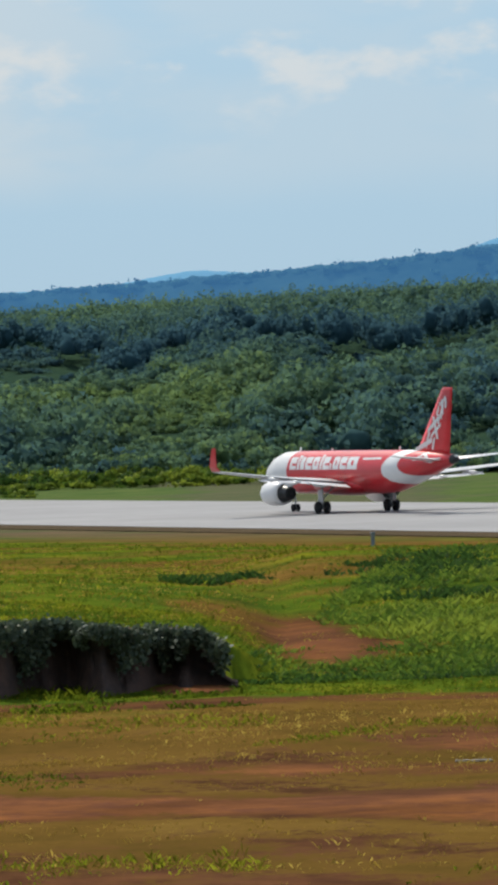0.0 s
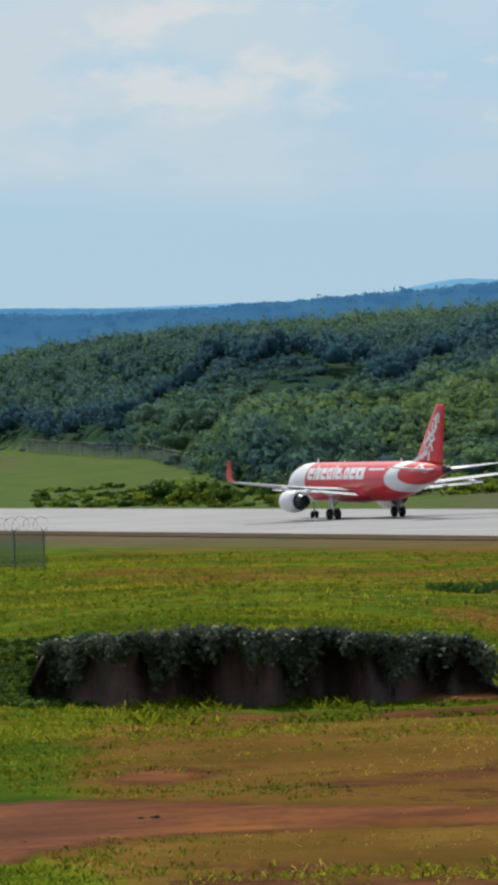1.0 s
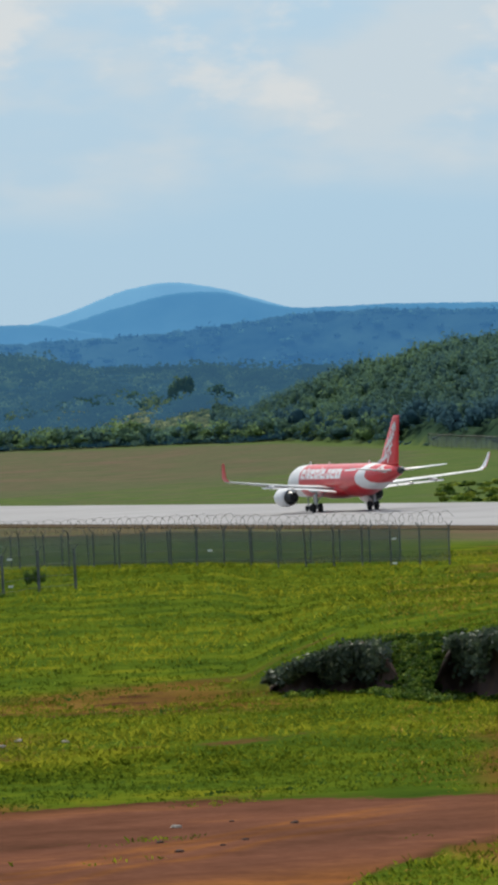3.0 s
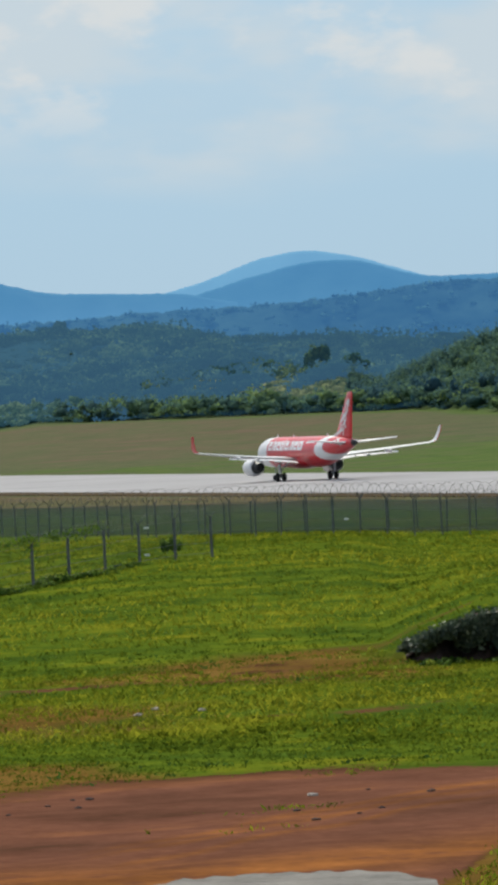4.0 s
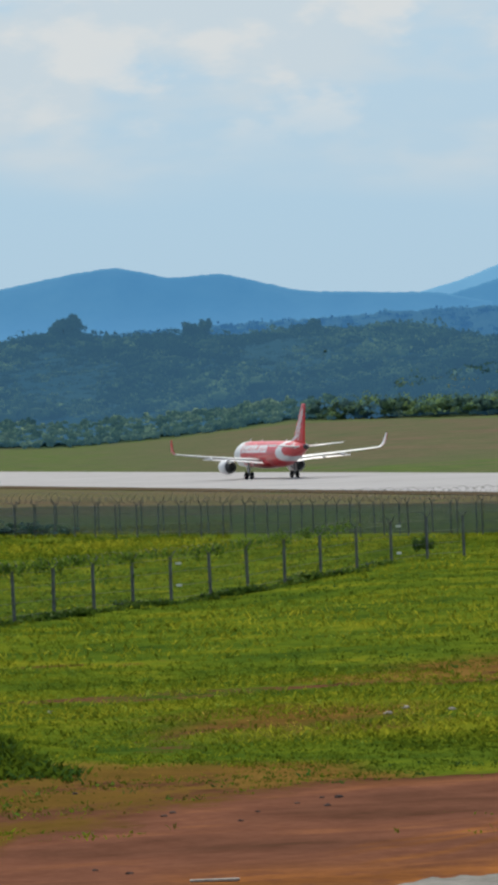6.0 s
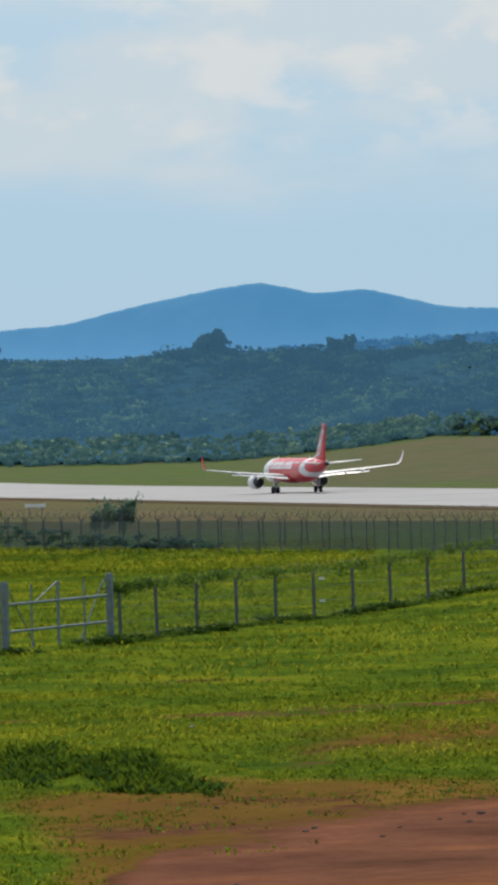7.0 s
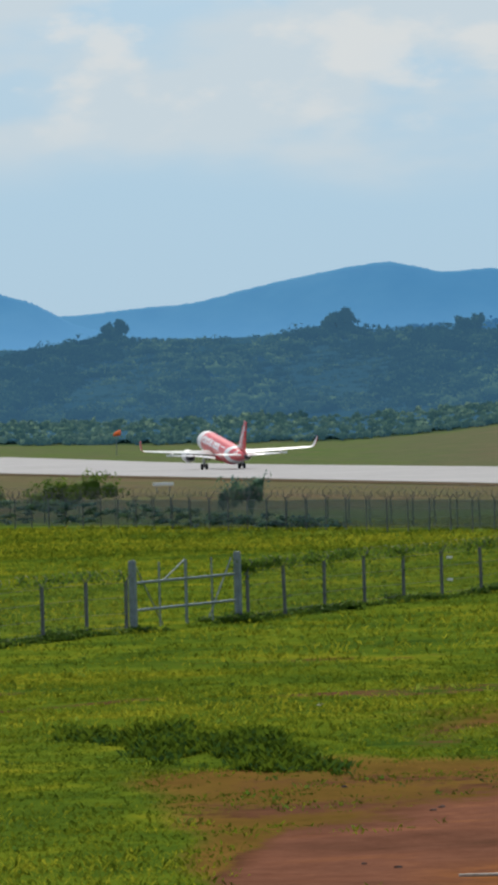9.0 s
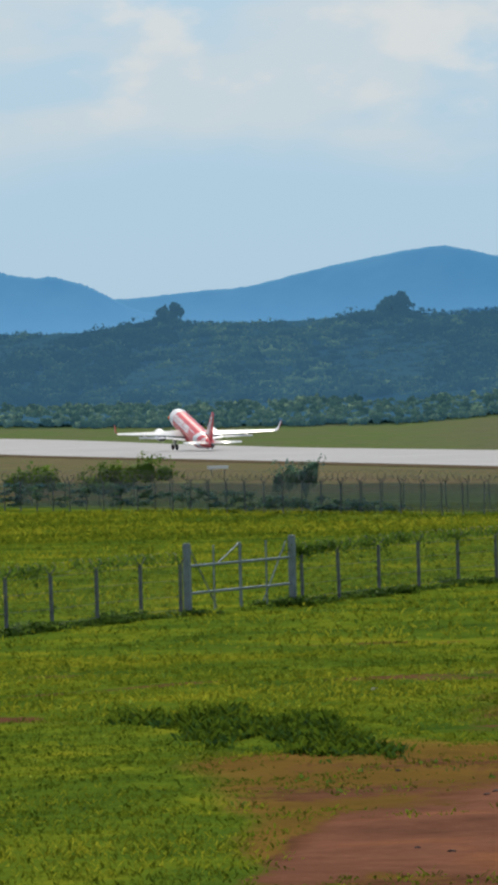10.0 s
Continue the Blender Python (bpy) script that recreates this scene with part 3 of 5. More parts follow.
def crowns(name, centres, sizes, heights, per, leaf, rng, material, tint=None):
    """Tree crowns: uneven lumpy bodies clothed in many small leaf clumps, all in one mesh, shaded by the crown's form."""
    n = len(centres)
    lobes = 6
    lo = rng.normal(size=(n, lobes, 3)) * np.array([0.46, 0.46, 0.34])
    lo[:, 0] *= 0.2
    lobe_r = 0.34 + 0.3 * rng.rand(n, lobes)

    def place(p):
        q = p.copy()
        q[..., :2] *= sizes[:, None, None]
        q[..., 2] = q[..., 2] * heights[:, None] * 0.42 + heights[:, None] * 0.56
        return centres[:, None, :] + q

    # lumpy bodies: each direction reaches to the farthest lobe
    dots = np.einsum("nlk,vk->nvl", lo, BALL_V)
    reach = (dots + 0.50).max(-1) * (0.80 + 0.22 * rng.rand(n, len(BALL_V)))
    body = place(BALL_V[None] * reach[..., None].clip(0.35, 1.5) * 0.56)
    body_n = np.broadcast_to(BALL_V[None], body.shape) + 0.18 * rng.normal(size=(n, len(BALL_V), 3))
    faces3 = (BALL_F[None] + (np.arange(n) * len(BALL_V))[:, None, None]).reshape(-1, 3)
    # leaves over the lobes
    which = rng.randint(0, lobes, (n, per))
    d = rng.normal(size=(n, per, 3))
    d[..., 2] = np.abs(d[..., 2]) * 1.1 - 0.35
    d /= np.linalg.norm(d, axis=-1, keepdims=True)
    centre = np.take_along_axis(lo, which[..., None].repeat(3, -1), 1)
    c = place(centre + d * np.take_along_axis(lobe_r, which, 1)[..., None] * (0.8 + 0.3 * rng.rand(n, per, 1)))
    nrm = d + 0.5 * rng.normal(size=d.shape)
    nrm /= np.linalg.norm(nrm, axis=-1, keepdims=True)
    u = np.cross(nrm, rng.normal(size=d.shape))
    u /= np.linalg.norm(u, axis=-1, keepdims=True)
    v = np.cross(nrm, u)
    s = (leaf * np.sqrt(sizes / np.median(sizes))[:, None] * (0.55 + 0.9 * rng.rand(n, per)))[..., None]
    quad = np.stack([c - u * s - v * s * 0.5, c + u * s - v * s * 0.5, c + v * s * 1.2], 2)
    soft = 0.75 * d + 1.1 * centre + 0.10 * rng.normal(size=d.shape)
    quad_n = np.broadcast_to(soft[:, :, None, :], quad.shape)
    nb, nq = n * len(BALL_V), n * per
    co = np.concatenate([body.reshape(-1, 3), quad.reshape(-1, 3)]).astype(np.float32)
    nn = np.concatenate([body_n.reshape(-1, 3), quad_n.reshape(-1, 3)])
    nn = (nn / np.linalg.norm(nn, axis=-1, keepdims=True)).astype(np.float32)
    me = bpy.data.meshes.new(name)
    me.vertices.add(len(co))
    me.vertices.foreach_set("co", co.ravel())
    loops = np.concatenate([faces3.ravel(), nb + np.arange(3 * nq)]).astype(np.int32)
    k3 = len(faces3)
    me.loops.add(len(loops))
    me.loops.foreach_set("vertex_index", loops)
    me.polygons.add(k3 + nq)
    me.polygons.foreach_set("loop_start", np.concatenate([np.arange(0, 3 * k3, 3), 3 * k3 + np.arange(0, 3 * nq, 3)]).astype(np.int32))
    me.update(calc_edges=True)
    me.shade_smooth()
    me.normals_split_custom_set_from_vertices(nn)
    tree = rng.rand(n) if tint is None else tint
    lt = (np.repeat(tree, per) + 0.08 * rng.normal(size=nq)).clip(0, 1)
    a = me.attributes.new("tint", "FLOAT", "POINT")
    a.data.foreach_set("value", np.concatenate([np.repeat(tree, len(BALL_V)), np.repeat(lt, 3)]).astype(np.float32))
    me.materials.append(material)
    return me


def scatter(rng, az0, az1, r0, r1, count):
    az = az0 + (az1 - az0) * rng.rand(count)
    r = np.sqrt(r0 * r0 + (r1 * r1 - r0 * r0) * rng.rand(count))
    return az, r


def build_woods():
    rng = np.random.RandomState(11)
    # the near wooded hill: even plantation above, mixed trees and scrub below
    az, r = scatter(rng, 20.3, 31.0, 690, 1880, 30000)
    re, _ = field_edge(az)
    rh, _ = wooded_hill(az)
    t = (r - re) / np.maximum(rh - re, 60)
    tt = t + 0.05 * np.sin(az * 2.3)
    along, deep = az * 17.5, r / 7
    patch = (0.5 + 0.8 * wave(along, deep, 40, 2.0)).clip(0, 1)
    grow = (0.45 + 0.9 * wave(along, deep, 21, 4.0)).clip(0, 1)
    # lower limit of the plantation: half-way up the hill, down to the meadow at its far end
    limit = 0.04 + 0.48 * sstep(23.3, 24.4, az) + 0.07 * np.sin(az * 2.3 + 1) * sstep(23.5, 24.5, az) + 0.03 * np.sin(az * 9)
    over = t - limit
    for upper in (True, False):
        keep = (t > 0.0) & (t < 1.04) & (over > 0 if upper else over <= -0.012) & (rng.rand(len(t)) < (0.55 if upper else 0.36))
        x, y = polar(az[keep], r[keep])
        n, g, p, own, near = len(x), grow[keep], patch[keep], rng.rand(keep.sum()), over[keep]
        c = np.stack([x, y, land(x, y) - 0.6], -1)
        if upper:
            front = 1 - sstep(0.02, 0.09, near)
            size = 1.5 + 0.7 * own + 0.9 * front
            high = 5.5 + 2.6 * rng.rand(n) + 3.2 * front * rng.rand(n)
            # front rows tinted dark: the shade of the plantation's flank is in their colour
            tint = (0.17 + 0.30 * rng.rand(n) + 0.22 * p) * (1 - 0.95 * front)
            per, leaf = 60, 0.28
        else:
            big = g * rng.rand(n) ** 0.6
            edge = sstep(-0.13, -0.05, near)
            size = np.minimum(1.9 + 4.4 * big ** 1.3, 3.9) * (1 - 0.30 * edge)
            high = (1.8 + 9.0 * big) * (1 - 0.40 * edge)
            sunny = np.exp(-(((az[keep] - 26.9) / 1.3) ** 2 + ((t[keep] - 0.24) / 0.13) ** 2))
            # scrub just below the plantation also darkened in colour, continuing the painted shade band
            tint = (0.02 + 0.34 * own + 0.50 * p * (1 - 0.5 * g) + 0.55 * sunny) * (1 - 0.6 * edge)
            per, leaf = 200, 0.31
        label = "even olive-green plantation trees on the upper hill" if upper else "mixed dark and light green trees and scrub on the lower hill"
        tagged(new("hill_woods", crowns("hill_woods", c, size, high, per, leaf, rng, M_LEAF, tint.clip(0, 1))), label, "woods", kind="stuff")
    # the middle distance
    az, r = scatter(rng, 8.5, 23.0, 1750, 2760, 10500)
    re, _ = field_edge(az)
    rh, _ = wooded_hill(az)
    keep = (r > re + 140 * (az < 17.6)) & ~((az > 20.6) & (r < rh))
    az, r = az[keep], r[keep]
    x, y = polar(az, r)
    c = np.stack([x, y, land(x, y) - 1.0], -1)
    grow = (0.45 + 0.9 * wave(az * 42, r / 7, 30, 4.0)).clip(0, 1)
    bulk = grow * rng.rand(len(r)) ** 1.3
    size = 3.4 + 8.5 * bulk
    high = (3.4 + 11.0 * bulk) * (1 - 0.28 * sstep(2350, 2600, r))
    patch = (0.5 + 1.1 * wave(az * 42, r / 7, 60, 0.7)).clip(0, 1)
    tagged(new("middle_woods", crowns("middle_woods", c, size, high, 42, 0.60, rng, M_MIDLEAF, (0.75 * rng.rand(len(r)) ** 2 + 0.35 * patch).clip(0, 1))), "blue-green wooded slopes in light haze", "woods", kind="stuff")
    # trees along the crest of the blue ridge behind
    az = 15.5 + 17 * rng.rand(2600)
    r = 3300 - np.where(rng.rand(len(az)) < 0.6, 12, 215) * rng.rand(len(az))
    x, y = polar(az, r)
    top = EYE + np.interp(az, RIDGE_AZ, RIDGE_EL) * 3.3
    back = (3300 - r) / 260
    z = np.where(back < 0.05, top - 5.0 - (3300 - r) * 0.3, -47 + (top + 45) * np.clip((1 - back) / 1.0, 0.02, 1) ** 0.85)
    c = np.stack([x, y, z], -1)
    size = 2.4 + 5.2 * rng.rand(len(r)) ** 3
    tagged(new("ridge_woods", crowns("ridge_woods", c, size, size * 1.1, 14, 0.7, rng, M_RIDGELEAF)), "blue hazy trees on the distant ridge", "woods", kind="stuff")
    # hedge of scrub along the meadow's far edge
    az, r0 = scatter(rng, 17.3, 31.0, 1000, 1100, 620)
    re, ze = field_edge(az)
    r = re - 4 + 30 * rng.rand(len(az))
    netted = (az > 22.3) & (az < 24.3)
    az, r, re = az[~netted], r[~netted], re[~netted]
    x, y = polar(az, r)
    c = np.stack([x, y, land(x, y) - 0.3], -1)
    size = (1.3 + 1.7 * rng.rand(len(r))) * np.clip(re / 1000, 0.8, 1.8)
    high = size * (1.1 + 0.8 * rng.rand(len(r)))
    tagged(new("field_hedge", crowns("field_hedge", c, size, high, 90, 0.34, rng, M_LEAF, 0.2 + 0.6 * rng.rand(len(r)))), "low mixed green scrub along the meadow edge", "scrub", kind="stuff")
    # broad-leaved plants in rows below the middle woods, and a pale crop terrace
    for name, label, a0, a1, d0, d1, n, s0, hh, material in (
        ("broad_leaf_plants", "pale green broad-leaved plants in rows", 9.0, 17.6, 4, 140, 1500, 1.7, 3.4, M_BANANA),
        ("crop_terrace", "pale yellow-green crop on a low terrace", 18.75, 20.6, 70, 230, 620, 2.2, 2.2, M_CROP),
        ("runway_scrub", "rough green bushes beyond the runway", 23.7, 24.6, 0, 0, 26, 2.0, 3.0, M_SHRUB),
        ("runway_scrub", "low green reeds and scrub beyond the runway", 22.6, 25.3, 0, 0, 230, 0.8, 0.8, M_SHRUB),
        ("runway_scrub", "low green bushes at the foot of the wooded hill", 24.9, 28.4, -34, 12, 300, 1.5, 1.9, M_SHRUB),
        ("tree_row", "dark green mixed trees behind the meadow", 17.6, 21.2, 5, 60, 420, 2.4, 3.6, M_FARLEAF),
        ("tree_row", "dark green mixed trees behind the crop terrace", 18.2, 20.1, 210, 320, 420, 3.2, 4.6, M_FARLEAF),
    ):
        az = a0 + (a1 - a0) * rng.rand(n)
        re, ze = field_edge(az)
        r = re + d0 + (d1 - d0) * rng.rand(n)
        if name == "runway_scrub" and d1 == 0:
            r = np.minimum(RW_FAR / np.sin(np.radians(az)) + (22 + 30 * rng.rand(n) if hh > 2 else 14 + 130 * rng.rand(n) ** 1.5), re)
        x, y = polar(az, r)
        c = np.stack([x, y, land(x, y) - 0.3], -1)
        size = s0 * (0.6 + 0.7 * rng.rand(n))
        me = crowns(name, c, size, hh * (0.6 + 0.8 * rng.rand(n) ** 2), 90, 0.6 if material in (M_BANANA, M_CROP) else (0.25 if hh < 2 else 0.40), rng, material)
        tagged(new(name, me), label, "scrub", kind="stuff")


build_woods()


def build_tree(name, label, az, r, height, width, leafmat, seed, per=900, leaf=None, trunk=True, top=None):
    """A single tree: tapered trunk, limbs and an uneven crown of leaf clumps."""
    rng = np.random.RandomState(seed)
    x, y = polar(az, r)
    z = float(land(np.array([x]), np.array([y]))[0])
    if top:
        height = EYE + top * r / 1000 - z
    root = new(name)
    root.matrix_world = pose(float(x), float(y), z)
    tagged(root, label, "tree" if trunk else "bush", "single trees")
    if trunk:
        bm = bmesh.new()
        add_rod(bm, (0, 0, -0.3), (0.02 * height, 0, height * 0.55), height * 0.035, height * 0.02)
        for k in range(5):
            a = k * 1.3 + seed
            add_rod(bm, (0.01 * height, 0, height * (0.3 + 0.05 * k)), (math.cos(a) * width * 0.3, math.sin(a) * width * 0.3, height * (0.6 + 0.05 * k)), height * 0.014, height * 0.005, 6)
        part("trunk", bm, M_BARK, root)
    n = 7
    cs = rng.normal(size=(n, 3)) * np.array([width * 0.2, width * 0.2, height * 0.10])
    crown = new("crown", crowns("crown", cs, np.full(n, width * 0.28), np.full(n, height * 0.92), per // n, (leaf or width * 0.06) * 0.6, rng, leafmat, 0.3 + 0.3 * rng.rand(n)))
    crown.parent = root
    return root


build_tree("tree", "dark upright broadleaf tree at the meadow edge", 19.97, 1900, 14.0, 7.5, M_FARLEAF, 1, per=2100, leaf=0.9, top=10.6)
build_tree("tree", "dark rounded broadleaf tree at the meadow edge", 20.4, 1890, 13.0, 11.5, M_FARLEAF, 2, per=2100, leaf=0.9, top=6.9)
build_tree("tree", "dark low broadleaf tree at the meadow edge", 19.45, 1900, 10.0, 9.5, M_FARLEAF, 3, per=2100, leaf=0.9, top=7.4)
build_tree("tree", "tall spreading tree standing out on the wooded crest", 14.78, 2600, 14.0, 15.0, M_MIDLEAF, 4, per=2600, leaf=1.9)
build_tree("tree", "tree standing out on the wooded crest", 12.47, 2600, 11.5, 12.0, M_MIDLEAF, 5, per=2000, leaf=1.7)
build_tree("tree", "small round tree on the wooded crest", 16.2, 2620, 10.0, 6.5, M_MIDLEAF, 6, per=1300, leaf=1.5)
build_tree("tree", "small round tree on the wooded crest", 16.05, 2610, 8.5, 7.0, M_MIDLEAF, 8, per=1300, leaf=1.5)
build_tree("tree", "dark tree on the wooded crest", 17.35, 2620, 9.0, 7.0, M_MIDLEAF, 9, per=1300, leaf=1.5)
build_tree("bush", "green rounded bush behind the far fence", 11.98, 520, 4.4, 6.2, M_SHRUB, 12, per=1700, leaf=0.2, trunk=False)
build_tree("bush", "green bush behind the far fence", 11.72, 525, 3.2, 5.0, M_SHRUB, 13, per=1300, leaf=0.2, trunk=False)
build_tree("bush", "ragged broad-leaved bush behind the far fence", 11.05, 520, 3.7, 5.2, M_SHRUB, 17, per=800, leaf=0.3, trunk=False)
build_tree("bush", "dark green leafy bush beside the far fence", 13.64, 500, 3.9, 3.0, M_LEAF, 14, per=900, leaf=0.18, trunk=False)
build_tree("bush", "dark green leafy bush beside the far fence", 13.86, 500, 4.2, 2.8, M_LEAF, 15, per=900, leaf=0.18, trunk=False)
build_tree("bush", "small dark bush by the fence", 18.38, 318, 1.5, 1.3, M_SHRUB, 16, per=260, leaf=0.12, trunk=False)


def loose_leaves(c, small, large, rng):
    """Leaf-shaped faces turned every way, one at each centre."""
    u = rng.normal(size=c.shape)
    u /= np.linalg.norm(u, axis=-1, keepdims=True)
    v = np.cross(u, rng.normal(size=c.shape))
    v /= np.linalg.norm(v, axis=-1, keepdims=True)
    sz = (small + (large - small) * rng.rand(len(c)))[:, None]
    return np.stack([c - u * sz * 1.3, c + v * sz, c + u * sz * 1.3, c - v * sz], 1)


# ---- grass ----
def build_grass():
    rng = np.random.RandomState(21)

    def blades(name, label, az, r, hmin, hmax, width, material, per=4, thin=True, lean=1.0, shade=1.0):
        x, y = polar(az, r)
        if thin:
            s = soil_mask(x, y) + 0.35 * wave(x, y, 3.0, 0.4) + 0.2 * wave(x, y, 9.0)
            k = s + 0.5 * (rng.rand(len(x)) - 0.5) < 0.40
            x, y, r = x[k], y[k], r[k]
        z = land(x, y)
        n = len(x)
        clump = 0.42 + 0.45 * wave(x, y, 6.0, 1.1) + 0.55 * wave(x, y, 23, 2.2)
        h = (hmin + (hmax - hmin) * rng.rand(n) ** 2 * (0.5 + clump.clip(0, 1)))
        h, w = np.repeat(h, per) * (0.6 + 0.6 * rng.rand(n * per)), width * (0.6 + 0.8 * rng.rand(n * per))
        a = rng.rand(n * per) * 2 * np.pi
        base = np.repeat(np.stack([x, y, z - 0.03], -1), per, 0)
        base[:, :2] += 0.12 * rng.normal(size=(n * per, 2))
        side = np.stack([np.cos(a), np.sin(a), np.zeros_like(a)], -1) * w[:, None]
        b = rng.rand(n * per) * 2 * np.pi
        tip = base + np.stack([np.cos(b) * h * lean, np.sin(b) * h * lean, h], -1)
        mid = base * 0.45 + tip * 0.55 + np.stack([np.zeros_like(h), np.zeros_like(h), h * 0.12], -1)
        q = np.stack([base - side * 0.5, mid + side, tip, mid - side], 1)
        tint = np.repeat((0.10 + 0.60 * clump + 0.45 * rng.rand(n) ** 2).clip(0.05, 1) * shade, per)
        tagged(new(name, soup(name, q, 4, material, tint)), label, "grass", kind="stuff")

    az, r = scatter(rng, 9.8, 31.2, 97, 205, 84000)
    k = (az < 22.5 + rng.rand(len(az)) * 2.5) | (r > 176) | (wave(*polar(az, r), 9.0, 2.7) + 0.3 * rng.rand(len(az)) > 0.45)
    blades("grass", "short uneven green grass and weeds", az[k], r[k], 0.04, 0.20, 0.024, M_GRASS)
    az, r = scatter(rng, 9.8, 31.2, 205, 400, 60000)
    k = (az < 22 + rng.rand(len(az)) * 3) | (rng.rand(len(az)) < 0.35)
    blades("grass", "rough green grass and weeds", az[k], r[k], 0.06, 0.30, 0.035, M_GRASS, 3)
    az, r = scatter(rng, 22.0, 31.2, 97, 330, 24000)
    blades("dry_grass", "dry straw-coloured grass", az, r, 0.04, 0.16, 0.020, M_DRYGRASS, 3)
    az, r = scatter(rng, 14.0, 31.2, 140, 215, 9000)
    x, y = polar(az, r)
    k = (dry_mask(x, y) > 0.45) & (wave(x, y, 4, 0.2) > -0.2)
    blades("dry_grass", "sparse dry grass over bare earth", az[k], r[k], 0.04, 0.14, 0.020, M_DRYGRASS, 3, False)
    az, r = scatter(rng, 9.8, 22.5, 120, 330, 1700)
    blades("broad_weeds", "scattered pale broad-leaved weeds", az, r, 0.10, 0.24, 0.045, M_SHRUB, 4, True, 0.9, 1.3)
    for a0, a1, r0, r1, n, h0, h1 in ((11.7, 14.9, 138, 170, 12000, 0.12, 0.46), (17.6, 21.2, 152, 164, 1300, 0.08, 0.2)):
        az, r = scatter(rng, a0, a1, r0, r1, n)
        x, y = polar(az, r)
        mid = 154 - 7.5 * (az - 13.3) if a0 < 15 else 158 + 3 * np.sin(az * 3)
        d = np.abs(r - mid) / (5.0 + 2.5 * np.sin(az * 6)) + 0.8 * wave(x, y, 2.2, 0.9)
        k = (d + 0.7 * (rng.rand(n) - 0.3) < 0.85 * (np.sqrt(np.clip(1 - ((az - 13.25) / 1.55) ** 2, 0.02, 1)) if a0 < 15 else 1.0)) & (np.abs(az - (a0 + a1) / 2) < (a1 - a0) / 2 * (0.75 + 0.25 * rng.rand(n)))
        half = rng.rand(len(k)) < 0.72
        blades("tall_grass", "tall rank grass on a low ridge", az[k & half], r[k & half], h0, h1, 0.045, M_GRASS, 5, False, 0.9, 0.35 if a0 < 15 else 0.9)
        blades("tall_grass", "dark rank grass on a low ridge", az[k & ~half], r[k & ~half], h0, h1 * 0.8, 0.045, M_SHRUB if a0 < 15 else M_GRASS, 5, False, 0.9, 0.10 if a0 < 15 else 0.8)
    az, r = scatter(rng, 27.4, 31.2, 186, 272, 24000)
    x, y = polar(az, r)
    k = (wave(x, y, 11, 3.1) + 0.35 * wave(x, y, 4, 1.0) > -0.5 + 0.4 * (r > 255)) & (az > 27.5 + 0.024 * (r - 192).clip(0, 60) * (r > 192)) & (wave(x, y, 5, 0.6) > -0.55)
    blades("creeper", "lush green creeping weeds on the mound", az[k], r[k], 0.10, 0.40, 0.055, M_SHRUB, 4, True, 1.0, 1.15)
    # weeds tinted dark, painting the shaded part of the crest
    az, r = scatter(rng, 28.3, 31.2, 228, 264, 4200)
    x, y = polar(az, r)
    k = wave(x, y, 9, 0.2) + 0.6 * wave(x, y, 3, 1.2) + 0.5 * (rng.rand(len(az)) - 0.5) > 0.75 - 0.7 * sstep(28.3, 29.6, az)
    blades("creeper", "creeping weeds darkened as shade along the mound crest", az[k], r[k], 0.15, 0.5, 0.06, M_SHRUB, 5, False, 1.0, 0.12)
    az, r = scatter(rng, 26.6, 27.75, 246, 256, 900)
    k = np.abs(r - 250 - 3 * np.sin(az * 6)) < 2.5 * np.exp(-((az - 27.15) / 0.4) ** 2) * (0.4 + rng.rand(len(az)))
    blades("creeper", "dark creeping weeds along a fold of the mound", az[k], r[k], 0.15, 0.5, 0.06, M_SHRUB, 5, False, 1.0, 0.12)
    az, r = scatter(rng, 23.4, 27.5, 172, 186, 2600)
    k = rng.rand(len(az)) < 0.5 + 0.5 * np.sin(az * 4)
    blades("grass", "bright tufts at the foot of the bank", az[k], r[k], 0.1, 0.4, 0.04, M_GRASS, 4)
    az, r = scatter(rng, 10.0, 14.5, 370, 470, 10000)
    az = 9.8 + 6.6 * ((az - 10.0) / 4.5) ** 1.7
    blades("tall_grass", "tall bright green grass before the far fence", az, r, 0.15, 0.42, 0.045, M_GRASS, 4, False, 1.0, 1.2)
    az = np.where(rng.rand(1300) < 0.6, 22.28 + 0.24 * rng.normal(size=1300), 20.7 + 2.5 * rng.rand(1300) ** 1.3)
    x, y = polar(az, bank_foot(az) - 3.0 + 8.0 * rng.rand(len(az)))
    k = (np.abs(az - 22.28) < 0.5) | (wave(x, y, 3, 0.4) > 0.1)
    c = np.stack([x, y, land(x, y) - 0.05], -1)[k]
    me = crowns("bank_weeds", c, 0.10 + 0.14 * rng.rand(len(c)), 0.12 + 0.2 * rng.rand(len(c)), 34, 0.05, rng, M_SHRUB, 0.1 + 0.7 * rng.rand(len(c)) ** 1.5)
    tagged(new("bank_weeds", me), "bright green weeds growing over the low end of the bank", "weeds", kind="stuff")
    # stems of leaves hanging over the cut bank
    n, per = 3400, 11
    az = 20.75 + 6.5 * rng.rand(n)
    f, tp = bank_foot(az), bank_top(az)
    reach = 0.32 + 0.30 * np.sin(az * 5.3) + 0.22 * np.sin(az * 13) + 0.18 * np.sin(az * 31) + 0.25 * (az < 21.9) + 0.25 * (az > 26.6)
    k = np.abs(az - 22.28) > 0.30 + 0.12 * rng.rand(n)
    az, f, tp, reach = az[k], f[k], tp[k], np.clip(reach[k], 0.10, 0.95) * (0.35 + 0.65 * rng.rand(k.sum()))
    n = len(az)
    down = rng.rand(n, per) * reach[:, None]
    out = -0.35 - 0.30 * rng.rand(n, per) + 0.9 * rng.rand(n, 1) * (rng.rand(n, per) < 0.35) * (down < 0.12)
